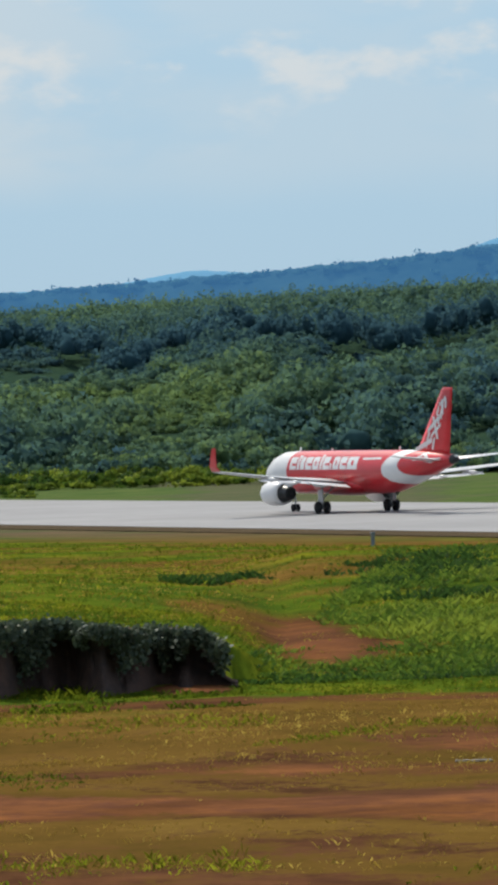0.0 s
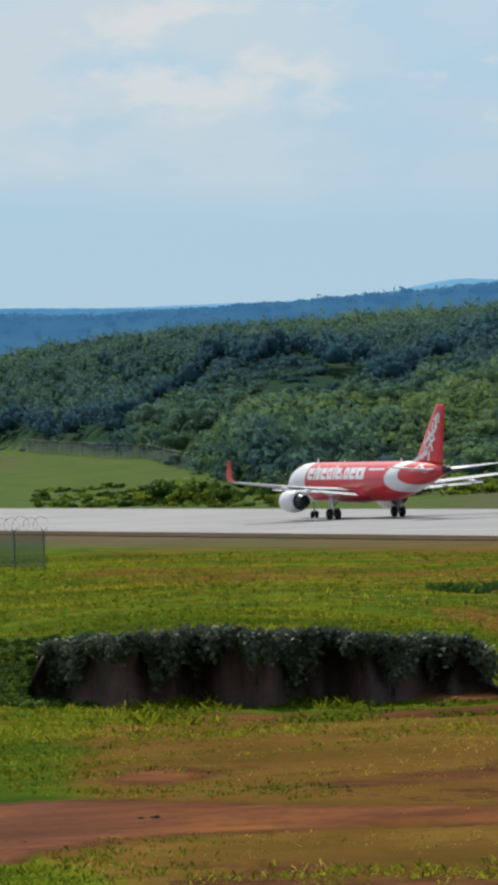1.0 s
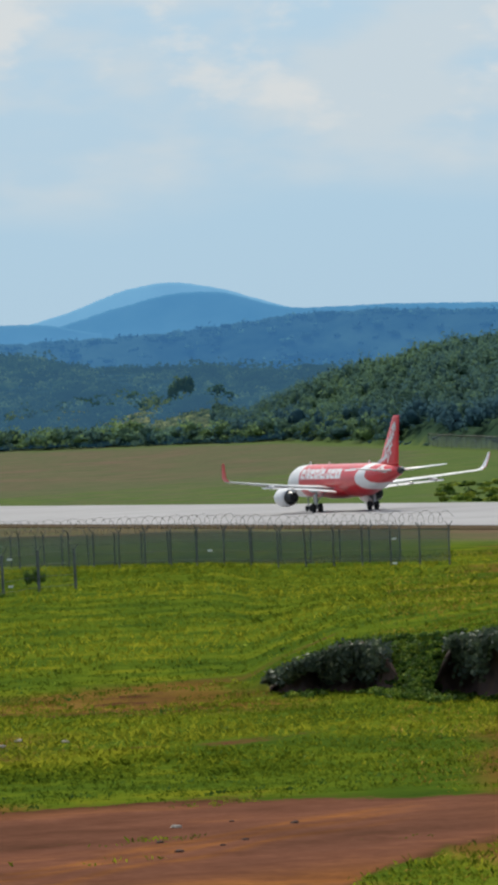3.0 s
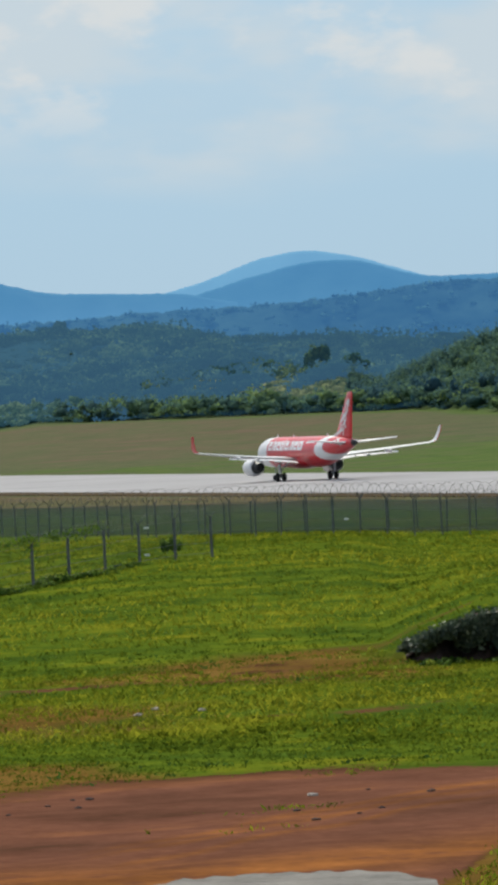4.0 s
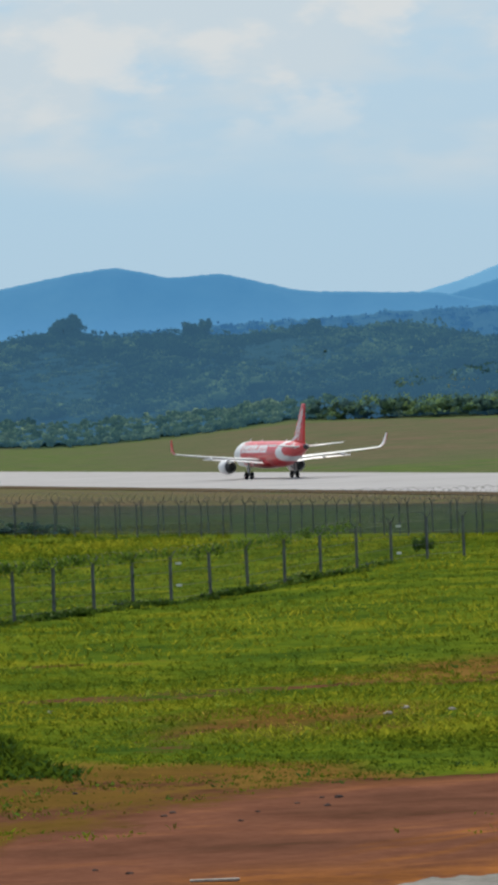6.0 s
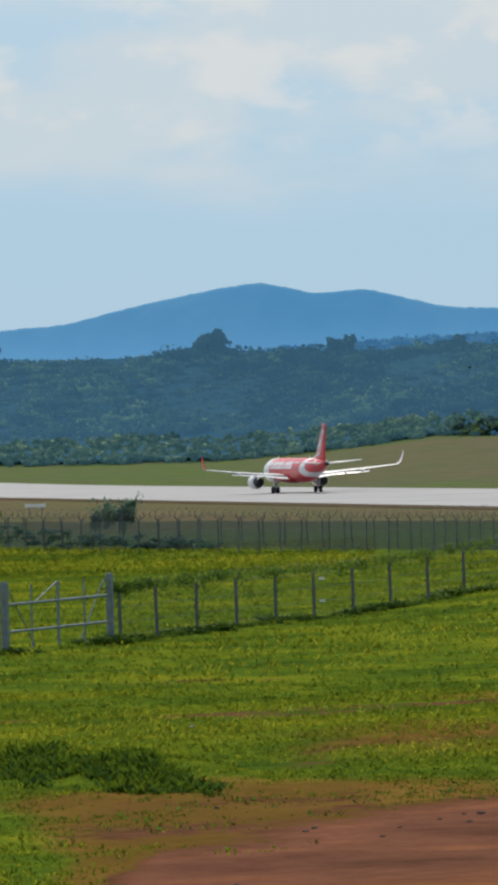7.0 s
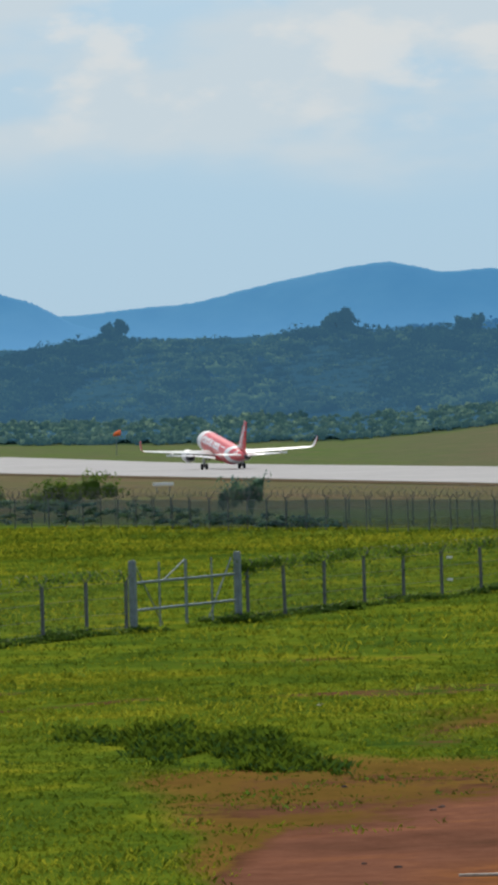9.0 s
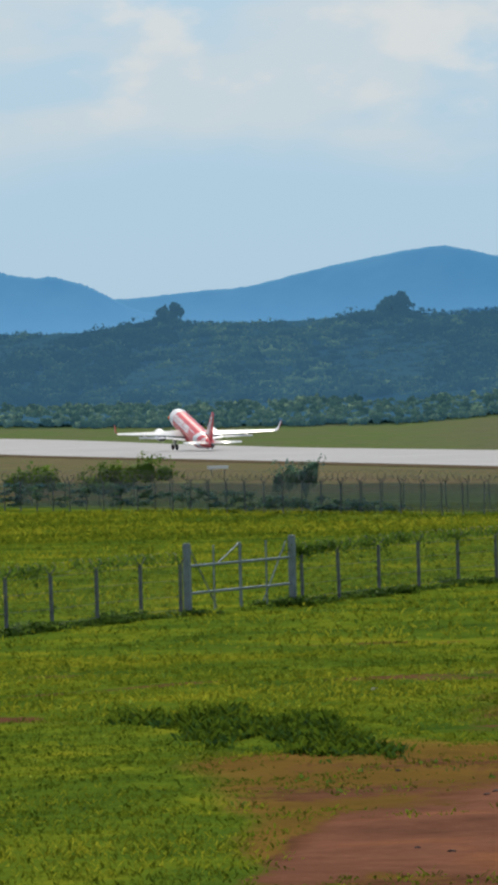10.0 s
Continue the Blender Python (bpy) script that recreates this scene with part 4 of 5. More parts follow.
    lx, ly = polar(az[:, None] + 0.035 * rng.normal(size=(n, per)), f[:, None] + out)
    lz = 1.5 + (tp[:, None] - 1.5) * (1.02 - down) + 0.10 * rng.normal(size=(n, per)) * (down < 0.1)
    q = loose_leaves(np.stack([lx, ly, lz], -1).reshape(-1, 3), 0.045, 0.095, rng)
    tint = np.repeat(rng.rand(n) ** 2, per) * 0.6 + 0.4 * rng.rand(n * per)
    tagged(new("hanging_creeper", soup("hanging_creeper", q, 4, M_CREEPER, tint)), "dark glossy creepers hanging over the cut earth bank", "creeper", kind="stuff")


build_grass()


def build_bank_face():
    """The bare overhanging earth of the cut bank."""
    az = np.arange(20.75, 27.4, 0.03)
    f, tp = bank_foot(az), 1.5 + (bank_top(az) - 1.5) * (1 - sstep(26.8, 27.4, az)) * sstep(20.7, 21.0, az) * (1 - 1.15 * np.exp(-(((az - 22.28) / 0.26) ** 2)))
    rng = np.random.RandomState(5)
    rows = []
    for k, (u, dr) in enumerate([(-0.1, -0.1), (0.06, 0.35), (0.30, 0.9), (0.6, 1.1), (0.84, 0.5), (0.97, -0.1), (1.02, 3.0)]):
        jit = 0.30 * (rng.rand(len(az)) - 0.5) + 0.06 * np.sin(az * 31 + 2 * k)
        heap = np.clip(np.sin(az * 9.0 - 0.6) + 0.4 * np.sin(az * 23), 0, 1) * sstep(25.2, 25.8, az)
        x, y = polar(az, f - 0.25 + dr + jit - 1.6 * heap * max(0.0, 0.75 - u))
        rows.append(np.stack([x, y, 1.5 + (tp - 1.5) * u + 0.0 * az], -1))
    n = len(az)
    faces = [(k * n + i, k * n + i + 1, (k + 1) * n + i + 1, (k + 1) * n + i) for k in range(6) for i in range(n - 1)]
    tagged(new("earth_bank", mesh_from("earth_bank", np.concatenate(rows), faces, M_BANK, True)), "undercut bank of dark red-brown earth", "bank", kind="structure")


build_bank_face()


# ---- fences ----
def ground_z(x, y):
    return float(land(np.array([x]), np.array([y]))[0])


def post_mesh(width):
    bm = bmesh.new()
    add_box(bm, 0, 0, 1.05, width, width, 2.5)
    add_rod(bm, (0, 0, 2.25), (0.28, 0, 2.62), 0.03, 0.025, 6)
    add_rod(bm, (0, 0, 2.25), (-0.28, 0, 2.62), 0.03, 0.025, 6)
    bmesh.ops.bevel(bm, geom=[e for e in bm.edges if e.calc_length() > 1], offset=0.012, segments=1, affect="EDGES")
    me = bpy.data.meshes.new("post")
    bm.to_mesh(me)
    bm.free()
    me.materials.append(M_POST)
    return me


POST, SLIM_POST = post_mesh(0.13), post_mesh(0.085)


def coil(pts, radius, pitch, thick, seed):
    """A coil of razor wire along a line of points, as thin square tube."""
    rng = random.Random(seed)
    verts, faces = [], []
    ring = []
    for a, b in zip(pts, pts[1:]):
        a, b = Vector(a), Vector(b)
        d = b - a
        turns = max(1, int(d.length / pitch))
        side = Vector((d.y, -d.x, 0)).normalized()
        for i in range(turns * 14):
            u = i / (turns * 14)
            ang = u * turns * 2 * math.pi
            rr = radius * (0.85 + 0.3 * math.sin(u * turns * 1.7 + seed) * 0.5 + 0.08 * rng.random())
            ring.append(a + d * u + side * math.cos(ang) * rr + Vector((0, 0, math.sin(ang) * rr)))
    for i, p in enumerate(ring):
        k = len(verts)
        verts += [p + Vector((0, 0, thick)), p + Vector((thick, thick, 0)), p + Vector((-thick, -thick, 0))]
        if i:
            for j in range(3):
                faces.append((k - 3 + j, k - 3 + (j + 1) % 3, k + (j + 1) % 3, k + j))
    return verts, faces


def build_fence(label, p, q, spacing, coil_r=0.38, net=M_NET, lift=0.0, thick=0.026, rise=0.0, spots=None, post=SLIM_POST):
    """Posts with forked heads, netting, line wires and a razor-wire coil between p and q."""
    p, q = Vector((*p, 0)), Vector((*q, 0))
    d = q - p
    count = len(spots) - 1 if spots else max(1, round(d.length / spacing))
    fence = new("fence")
    fence.matrix_world = Matrix.Identity(4)
    tagged(fence, label, "fence", "airfield fences")
    tops = []
    turn = math.atan2(d.y, d.x) + math.pi / 2
    rng = random.Random(int(p.x))
    for i in range(count + 1):
        s = spots[i] if spots else p + d * (i / count)
        z = ground_z(s.x, s.y)
        tops.append(Vector((s.x, s.y, z + 2.55 + lift)))
        ob = new("post", post)
        ob.parent = fence
        ob.matrix_local = pose(s.x, s.y, z + lift, rng.uniform(-1.5, 1.5), rng.uniform(-1.5, 1.5), math.degrees(turn))
    bm = bmesh.new()
    for a, b in zip(tops, tops[1:]):
        for h in (-0.35, -1.0, -1.7, -2.3):
            add_rod(bm, a + Vector((0, 0, h)), b + Vector((0, 0, h)), 0.011, None, 3)
    part("line_wire", bm, M_WIRE, fence)
    v, f = coil([t + Vector((0, 0, rise)) for t in tops], coil_r, 0.8, thick, 3)
    ob = new("razor_coil", mesh_from("razor_coil", v, f, M_WIRE))
    ob.parent = fence
    if net:
        v, f = [], []
        for i, t in enumerate(tops):
            v += [t + Vector((0, 0, -0.35)), t + Vector((0, 0, -2.5))]
            if i:
                f.append((2 * i - 2, 2 * i, 2 * i + 1, 2 * i - 1))
        ob = new("netting", mesh_from("netting", v, f, net))
        ob.parent = fence
    return fence


# far fence in two rows, and its corner
FAR_FENCE = build_fence("tall grey post fence with razor wire coils", (138.8, 332.4), (86.0, 500.0), 3.0, coil_r=0.50, lift=0.2, thick=0.022, rise=0.32)
build_fence("tall grey post fence with razor wire coils, second row", (140.5, 345.0), (96.0, 502.0), 3.3, coil_r=0.3)
# netting fence at the foot of the wooded hill
for n0, n1 in ((22.5, 23.75), (23.75, 24.25)):
    ends = []
    for n_az in (n0, n1):
        n_r = float(field_edge(n_az)[0]) - 3.0
        ends.append(tuple(float(v) for v in polar(n_az, n_r)))
    build_fence("grey netting fence at the foot of the wooded hill", ends[0], ends[1], 9.0, coil_r=0.18, lift=0.3)
# near fence on both sides of the gate
NF0, NF1 = Vector((42.2, 223.7)), Vector((103.4, 302.8))
NFD = NF1 - NF0


def nf(az):
    """The point of the near fence line on that bearing."""
    k = math.tan(radians(az))
    u = (k * NF0.y - NF0.x) / (NFD.x - k * NFD.y)
    return NF0 + NFD * u


GATE_L, GATE_R = nf(12.575), nf(13.66)
NEAR_POSTS = [nf(a) for a in (13.76, 14.14, 14.55, 14.965, 15.37, 15.765, 16.173, 16.56, 16.942, 17.318, 17.692, 18.05, 18.42, 18.8)]
GATE_POSTS = [nf(a) for a in (9.3, 9.77, 10.24, 10.70, 11.17, 11.636, 12.09, 12.5)]
NEAR_FENCE = build_fence("grey post fence with razor wire hung with creepers", NEAR_POSTS[0], NEAR_POSTS[-1], 4.9, coil_r=0.26, net=M_OPENNET, thick=0.009, spots=NEAR_POSTS, post=POST)
build_fence("grey post fence with razor wire beside the gate", GATE_POSTS[0], GATE_POSTS[-1], 4.2, coil_r=0.26, net=M_OPENNET, thick=0.009, spots=GATE_POSTS, post=POST)


def notice_plate(fence, az, r, z):
    """A small white plate wired to the fence."""
    x, y = (float(v) for v in polar(az, r))
    bm = bmesh.new()
    add_box(bm, 0, 0, 0, 0.30, 0.03, 0.12, pose(x, y, z, 0, 0, -az))
    part("notice_plate", bm, M_SIGN, fence, "small white plate")


notice_plate(FAR_FENCE, 22.1, 352.0, 3.55)
notice_plate(FAR_FENCE, 22.1, 352.0, 2.0)
notice_plate(FAR_FENCE, 20.2, 366.0, 3.0)
for p_az, p_z in ((18.13, 4.25), (18.13, 2.75), (15.85, 3.45), (15.85, 2.35)):
    s_pt = nf(p_az)
    notice_plate(NEAR_FENCE, p_az, s_pt.length - 0.25, p_z)


def build_gate():
    gate = new("gate")
    a, b = GATE_L, GATE_R
    z = ground_z(a.x, a.y)
    d = Vector((b.x - a.x, b.y - a.y, 0))
    turn = math.degrees(math.atan2(d.y, d.x))
    gate.matrix_world = pose(a.x, a.y, z, 0, 0, turn)
    tagged(gate, "grey steel tube gate between thick square posts", "gate")
    w = d.length
    for k, x in enumerate((0, w)):
        bm = bmesh.new()
        add_box(bm, x, 0, 1.4, 0.28, 0.28, 3.4)
        add_box(bm, x, 0, 3.13, 0.25, 0.25, 0.06)
        bmesh.ops.bevel(bm, geom=bm.edges[:], offset=0.02, segments=1, affect="EDGES")
        part("gate_post", bm, M_STEEL, gate)
    for zz in (0.95, 2.15):
        bm = bmesh.new()
        add_rod(bm, (0.2, 0, zz), (w - 0.2, 0, zz), 0.06)
        part("rail", bm, M_STEEL, gate)
    for k in range(1, 4):
        x = w * k / 4
        bm = bmesh.new()
        add_rod(bm, (x, 0.02, 0.15), (x, 0.02, 3.0), 0.07 if k == 2 else 0.045)
        part("upright", bm, M_STEEL, gate)
    for x0, z0, x1, z1 in ((0.3, 3.0, w * 0.28, 0.2), (w * 0.3, 2.2, w * 0.5, 3.0), (w * 0.72, 0.3, w * 0.95, 2.9)):
        bm = bmesh.new()
        add_rod(bm, (x0, 0.05, z0), (x1, 0.05, z1), 0.035)
        part("brace", bm, M_STEEL, gate)


build_gate()


def build_fence_creepers():
    rng = np.random.RandomState(31)
    cs = []
    for a0, a1, n in ((13.72, 17.8, 150), (9.5, 12.5, 70)):
        for k in range(n):
            az = a0 + (a1 - a0) * rng.rand() ** 1.9
            s = nf(az)
            g = ground_z(s.x, s.y)
            hang, spread = (1.8 * rng.rand(), 0.05) if rng.rand() < 0.16 else (0.25, 0.35)
            for i in range(rng.randint(12, 44)):
                along = spread * rng.normal()
                cs.append((s.x + along + 0.12 * rng.normal(), s.y + along + 0.12 * rng.normal(), g + 2.62 + 0.12 * rng.normal() - hang * rng.rand()))
    cs = np.array(cs)
    me = soup("fence_creeper", loose_leaves(cs, 0.03, 0.075, rng), 4, M_SHRUB, 0.1 + 0.6 * rng.rand(len(cs)))
    tagged(new("fence_creeper", me), "green creepers tangled in the razor wire", "creeper", kind="stuff")
    cs, ss = [], []
    for k in range(700):
        az = 9.6 + 8.4 * rng.rand()
        s = nf(az)
        if 12.7 < az < 13.55:
            continue
        x, y = s.x + 0.5 * rng.normal() - 0.3, s.y + 0.5 * rng.normal() - 0.9
        cs.append((x, y, ground_z(x, y) - 0.1))
        ss.append((0.22 + 0.30 * rng.rand()) * (0.8 + 0.4 * math.sin(az * 7)))
    me = crowns("fence_weeds", np.array(cs), np.array(ss) * 1.3, np.array(ss), 60, 0.05, rng, M_SHRUB, 0.20 + 0.35 * rng.rand(len(cs)))
    tagged(new("fence_weeds", me), "dark low weeds along the foot of the near fence", "weeds", kind="stuff")
    cs, ss = [], []
    for k in range(260):
        u = 0.52 + 0.5 * rng.rand()
        x, y = 138.8 + (86.0 - 138.8) * u, 332.4 + (500 - 332.4) * u
        cs.append((x + 0.4 * rng.normal(), y + 1.5 + 0.6 * rng.normal(), ground_z(x, y) + (0.2 + 1.9 * rng.rand()) * min(1, (u - 0.45) * 3)))
        ss.append(0.32 + 0.4 * rng.rand())
    me = crowns("fence_creeper", np.array(cs), np.array(ss), np.array(ss) * 0.9, 40, 0.11, rng, M_LEAF, 0.25 + 0.4 * rng.rand(len(cs)))
    tagged(new("fence_creeper", me), "dark creepers smothering the far fence", "creeper", kind="stuff")


build_fence_creepers()


# ---- airfield furniture and loose things ----
def simple_thing(name, label, category, x, y, turn=0.0, z=None):
    ob = new(name)
    ob.matrix_world = pose(x, y, ground_z(x, y) if z is None else z, 0, 0, turn)
    return tagged(ob, label, category)


def build_windsock():
    x, y = (float(v) for v in polar(12.45, 1420))
    ob = simple_thing("windsock", "orange windsock on a thin mast", "windsock", x, y)
    z0 = ob.matrix_world.translation.z
    h = EYE - 0.00305 * 1420 - z0
    bm = bmesh.new()
    add_rod(bm, (0, 0, -0.2), (0, 0, h + 0.6), 0.10, 0.06)
    part("mast", bm, M_STEEL, ob)
    bm = bmesh.new()
    loft(bm, [[(px, math.cos(a) * r, h + dz + math.sin(a) * r) for a in (k * math.pi / 6 for k in range(12))] for px, r, dz in ((1.1, 0.72, 0.1), (0.4, 0.64, 0.0), (-0.2, 0.5, -0.15), (-0.7, 0.34, -0.4))])
    part("sock", bm, M_ORANGE, ob, "orange cloth sock", True)


build_windsock()


def build_board():
    x, y = (float(v) for v in polar(12.92, 690))
    ob = simple_thing("guidance_board", "low white board on short legs beside the runway", "sign", x, y, -12)
    bm = bmesh.new()
    add_box(bm, 0, 0, 0.95, 2.6, 0.2, 0.42)
    bmesh.ops.bevel(bm, geom=bm.edges[:], offset=0.03, segments=1, affect="EDGES")
    part("board", bm, M_SIGN, ob)
    for sx in (-0.8, 0.8):
        bm = bmesh.new()
        add_rod(bm, (sx, 0, -0.1), (sx, 0, 0.8), 0.06)
        part("leg", bm, M_STEEL, ob)


build_board()


def build_marker():
    x, y = (float(v) for v in polar(28.81, 395))
    ob = simple_thing("marker_post", "short pale marker post near the runway", "post", x, y)
    bm = bmesh.new()
    add_box(bm, 0, 0, 0.4, 0.22, 0.22, 1.0)
    add_box(bm, 0, 0, 0.92, 0.30, 0.30, 0.12)
    bmesh.ops.bevel(bm, geom=bm.edges[:], offset=0.02, segments=1, affect="EDGES")
    part("shaft", bm, M_STEEL, ob)


build_marker()


def build_slab():
    bm = bmesh.new()
    rim = [(17.86 + 0.1 * k, 0.22 * math.sin(k * 1.7) + 0.12 * math.sin(k * 4.1) + float(np.interp(17.86 + 0.1 * k, [17.86, 18.0, 18.3, 19.15, 20.2, 20.6, 20.95], [105.6, 107.0, 108.2, 108.8, 108.4, 107.6, 105.4]))) for k in range(32)]
    pts = [polar(a, r) for a, r in [(17.7, 98)] + rim + [(21.1, 98)]]
    top = [bm.verts.new((float(x), float(y), 1.72)) for x, y in pts]
    low = [bm.verts.new((float(x), float(y), 1.3)) for x, y in pts]
    bm.faces.new(top)
    for i in range(len(pts)):
        j = (i + 1) % len(pts)
        bm.faces.new((top[i], low[i], low[j], top[j]))
    bmesh.ops.recalc_face_normals(bm, faces=bm.faces)
    me = bpy.data.meshes.new("concrete_slab")
    bm.to_mesh(me)
    bm.free()
    me.materials.append(M_SLAB)
    tagged(new("concrete_slab", me), "pale grey concrete slab at the edge of the red earth", "slab", kind="structure")


build_slab()


def build_plank(az, r, turn):
    """A pale board lying on the earth."""
    x, y = (float(v) for v in polar(az, r))
    bm = bmesh.new()
    add_box(bm, 0, 0, 0.03, 1.0, 0.16, 0.05)
    bmesh.ops.bevel(bm, geom=bm.edges[:], offset=0.01, segments=1, affect="EDGES")
    me = bpy.data.meshes.new("plank")
    bm.to_mesh(me)
    bm.free()
    me.materials.append(M_STONE)
    ob = new("plank", me)
    ob.matrix_world = pose(x, y, ground_z(x, y), 0, 0, turn)
    tagged(ob, "short pale weathered board lying on the earth", "plank", "loose boards")


build_plank(29.79, 144.7, -30)
build_plank(16.11, 111.9, -14)


def build_stones():
    rng = random.Random(4)
    spots = [(17.42, 134, 0.16), (17.25, 134, 0.10), (19.72, 133, 0.20), (20.3, 134, 0.09), (20.95, 132, 0.16), (19.75, 125, 0.16), (20.2, 126, 0.1), (17.96, 170, 0.2), (18.14, 172.8, 0.22), (18.62, 171.3, 0.18), (14.48, 178, 0.18), (15.61, 130, 0.12), (17.3, 131.6, 0.13), (16.99, 132.3, 0.1), (16.58, 130.2, 0.09), (15.23, 114.4, 0.13), (14.88, 115.4, 0.10), (19.55, 127.6, 0.15), (20.43, 127.2, 0.12), (23.57, 131.9, 0.12), (23.72, 132, 0.17), (15.7, 131, 0.14), (16.4, 128, 0.1), (14.7, 139, 0.12)]
    for az, r, s in spots:
        bm = bmesh.new()
        bmesh.ops.create_icosphere(bm, subdivisions=2, radius=0.7 * s)
        for v in bm.verts:
            v.co *= 0.75 + 0.45 * rng.random()
            v.co.z *= 0.5
        x, y = (float(v) for v in polar(az, r))
        me = bpy.data.meshes.new("stone")
        bm.to_mesh(me)
        bm.free()
        me.materials.append(M_STONE if s > 0.17 else M_BANK)
        ob = new("stone", me)
        ob.matrix_world = pose(x, y, ground_z(x, y) + 0.05 * s, 0, 0, rng.uniform(0, 360))
        tagged(ob, "small rough stone lying on the ground" if s > 0.17 else "dark clod of earth on the red track", "stone", "loose stones")


build_stones()


# ---- the aircraft: nose along +y, its origin on the ground between the main wheels ----
AFT = 17.7
PROFILE = [(0, 0.05, 3.2, 3.35), (0.25, 0.5, 2.75, 3.85), (0.7, 0.9, 2.42, 4.35), (1.5, 1.32, 2.1, 4.95), (2.6, 1.68, 1.92, 5.5), (4.2, 1.92, 1.83, 5.88), (6.0, 1.975, 1.8, 5.97), (23.5, 1.975, 1.8, 5.97), (26, 1.93, 1.98, 5.97), (28.5, 1.78, 2.5, 5.95), (31, 1.48, 3.1, 5.88), (33.5, 1.08, 3.75, 5.75), (35.5, 0.7, 4.25, 5.6), (36.8, 0.42, 4.6, 5.42), (37.5, 0.22, 4.8, 5.25)]
PA = np.array(PROFILE)


def section(a):
    return tuple(float(np.interp(a, PA[:, 0], PA[:, k])) for k in (1, 2, 3))


def skin(a, ang, out=0.0):
    """A point on the fuselage: metres aft of the nose, angle from the right side over the top."""
    w, lo, hi = section(a)
    return Vector(((w + out) * math.cos(ang), AFT - a, (lo + hi) / 2 + ((hi - lo) / 2 + out) * math.sin(ang)))


def ring_edges(z):
    """The white ring round the red tail, bowed forward at mid height: its front and back, metres aft."""
    return 26.1 + 0.72 * (z - 4.25) ** 2, 28.9 + 0.72 * (z - 4.45) ** 2


def build_aircraft():
    plane = new("airliner")
    tagged(plane, "red and white twin-engine jet airliner on its take-off run", "aircraft")
    # fuselage
    bm = bmesh.new()
    seg = 44
    stations = sorted(set([round(v, 2) for v in np.concatenate([np.linspace(0, 3, 16), np.linspace(3, 7, 14), np.linspace(7, 36.6, 76), np.linspace(36.6, 37.5, 5)])]))
    rings = [[skin(a, 2 * math.pi * k / seg) for k in range(seg)] for a in stations]
    loft(bm, rings)
    for f in bm.faces:
        c = f.calc_center_median()
        f.material_index = 2 if AFT - c.y > 36.6 else (1 if AFT - c.y < 7.0 else 0)
        f.smooth = True
    body = part("fuselage", bm, M_RED, plane)
    body.data.materials.append(M_WHITE)
    body.data.materials.append(M_DARK)

    def patch(name, a0, a1, g0, g1, material, side=1, slant=0.0, out=0.012, parent=body):
        b = bmesh.new()
        nu, nv = 8, 5
        grid = [[b.verts.new(skin(a0 + (a1 - a0) * i / nu + slant * (j / nv - 0.5), math.pi - radians(g0 + (g1 - g0) * j / nv) if side > 0 else radians(g0 + (g1 - g0) * j / nv), out)) for j in range(nv + 1)] for i in range(nu + 1)]
        for i in range(nu):
            for j in range(nv):
                b.faces.new((grid[i][j], grid[i + 1][j], grid[i + 1][j + 1], grid[i][j + 1]))
        return part(name, b, material, parent, "", True)

    b = bmesh.new()
    cols = []
    for k in range(72):
        ang = 2 * math.pi * k / 72
        lead, back = ring_edges(skin(26.5, ang).z)
        cols.append([b.verts.new(skin(lead + (back - lead) * i / 12, ang, 0.012)) for i in range(13)])
    for k in range(72):
        for i in range(12):
            p, q = cols[k], cols[(k + 1) % 72]
            b.faces.new((p[i], p[i + 1], q[i + 1], q[i]))
    part("tail_ring", b, M_WHITE, body, "white painted ring", True)
    # plain white blocks in place of the titles
    for side in (1, -1):
        a = 7.5
        for k, (wd, g1) in enumerate([(1.15, 46), (0.4, 54), (0.75, 46), (1.15, 46), (1.1, 46), (0.4, 54), (1.15, 46), (0.3, 26), (1.05, 46), (1.15, 46), (1.75, 46)]):
            patch("title_block", a, a + wd * 1.13, 8, g1, M_WHITE, side, -0.25)
            if wd > 0.9:
                patch("title_gap", a + wd * 0.46, a + wd * (0.70 if k % 3 else 1.2), 19, 25 if k % 3 == 0 else 33, M_RED, side, -0.15, 0.018)
            a += wd * 1.13 + 0.2
        patch("title_line", 22.0, 25.6, 35, 42, M_WHITE, side)
        patch("cabin_door", 4.5, 5.25, -22, 26, M_WHITE, side, 0, 0.012)
        patch("cabin_door", 31.0, 31.6, -6, 34, M_RED, side, 0, 0.012)
        patch("tail_flourish", 32.0, 32.6, 18, 66, M_WHITE, side, 1.6, 0.014)
        patch("tail_flourish", 33.0, 33.6, -4, 60, M_WHITE, side, -1.6, 0.014)
        patch("tail_flourish", 33.6, 35.2, 2, 26, M_GREYWING, side, 0.8, 0.013)
        patch("cockpit_window", 1.9, 2.7, 32, 50, M_DARK, side, 0.3, 0.012)
    # belly fairing
    bm = bmesh.new()
    loft(bm, [[(w * math.cos(t), AFT - a, 2.62 + h * math.sin(t)) for t in (k * math.pi / 10 for k in range(20))] for a, w, h in ((10.2, 0.4, 0.3), (12, 1.7, 0.8), (14.5, 2.15, 1.0), (18.5, 2.15, 1.0), (21, 1.6, 0.75), (22.8, 0.5, 0.3))])
    part("belly_fairing", bm, M_RED, plane, "", True)

    def foil(chord, thick, le, x, z, tilt=0.0):
        pts = []
        for u, t in ((0, 0), (0.06, 0.55), (0.25, 1.0), (0.55, 0.8), (0.85, 0.3), (1, 0.03), (0.85, -0.15), (0.55, -0.5), (0.25, -0.7), (0.06, -0.4)):
            pts.append((x - tilt * t * thick, AFT - le - u * chord, z + t * thick * (1 if not tilt else 0.2) - u * 0.0))
        return pts

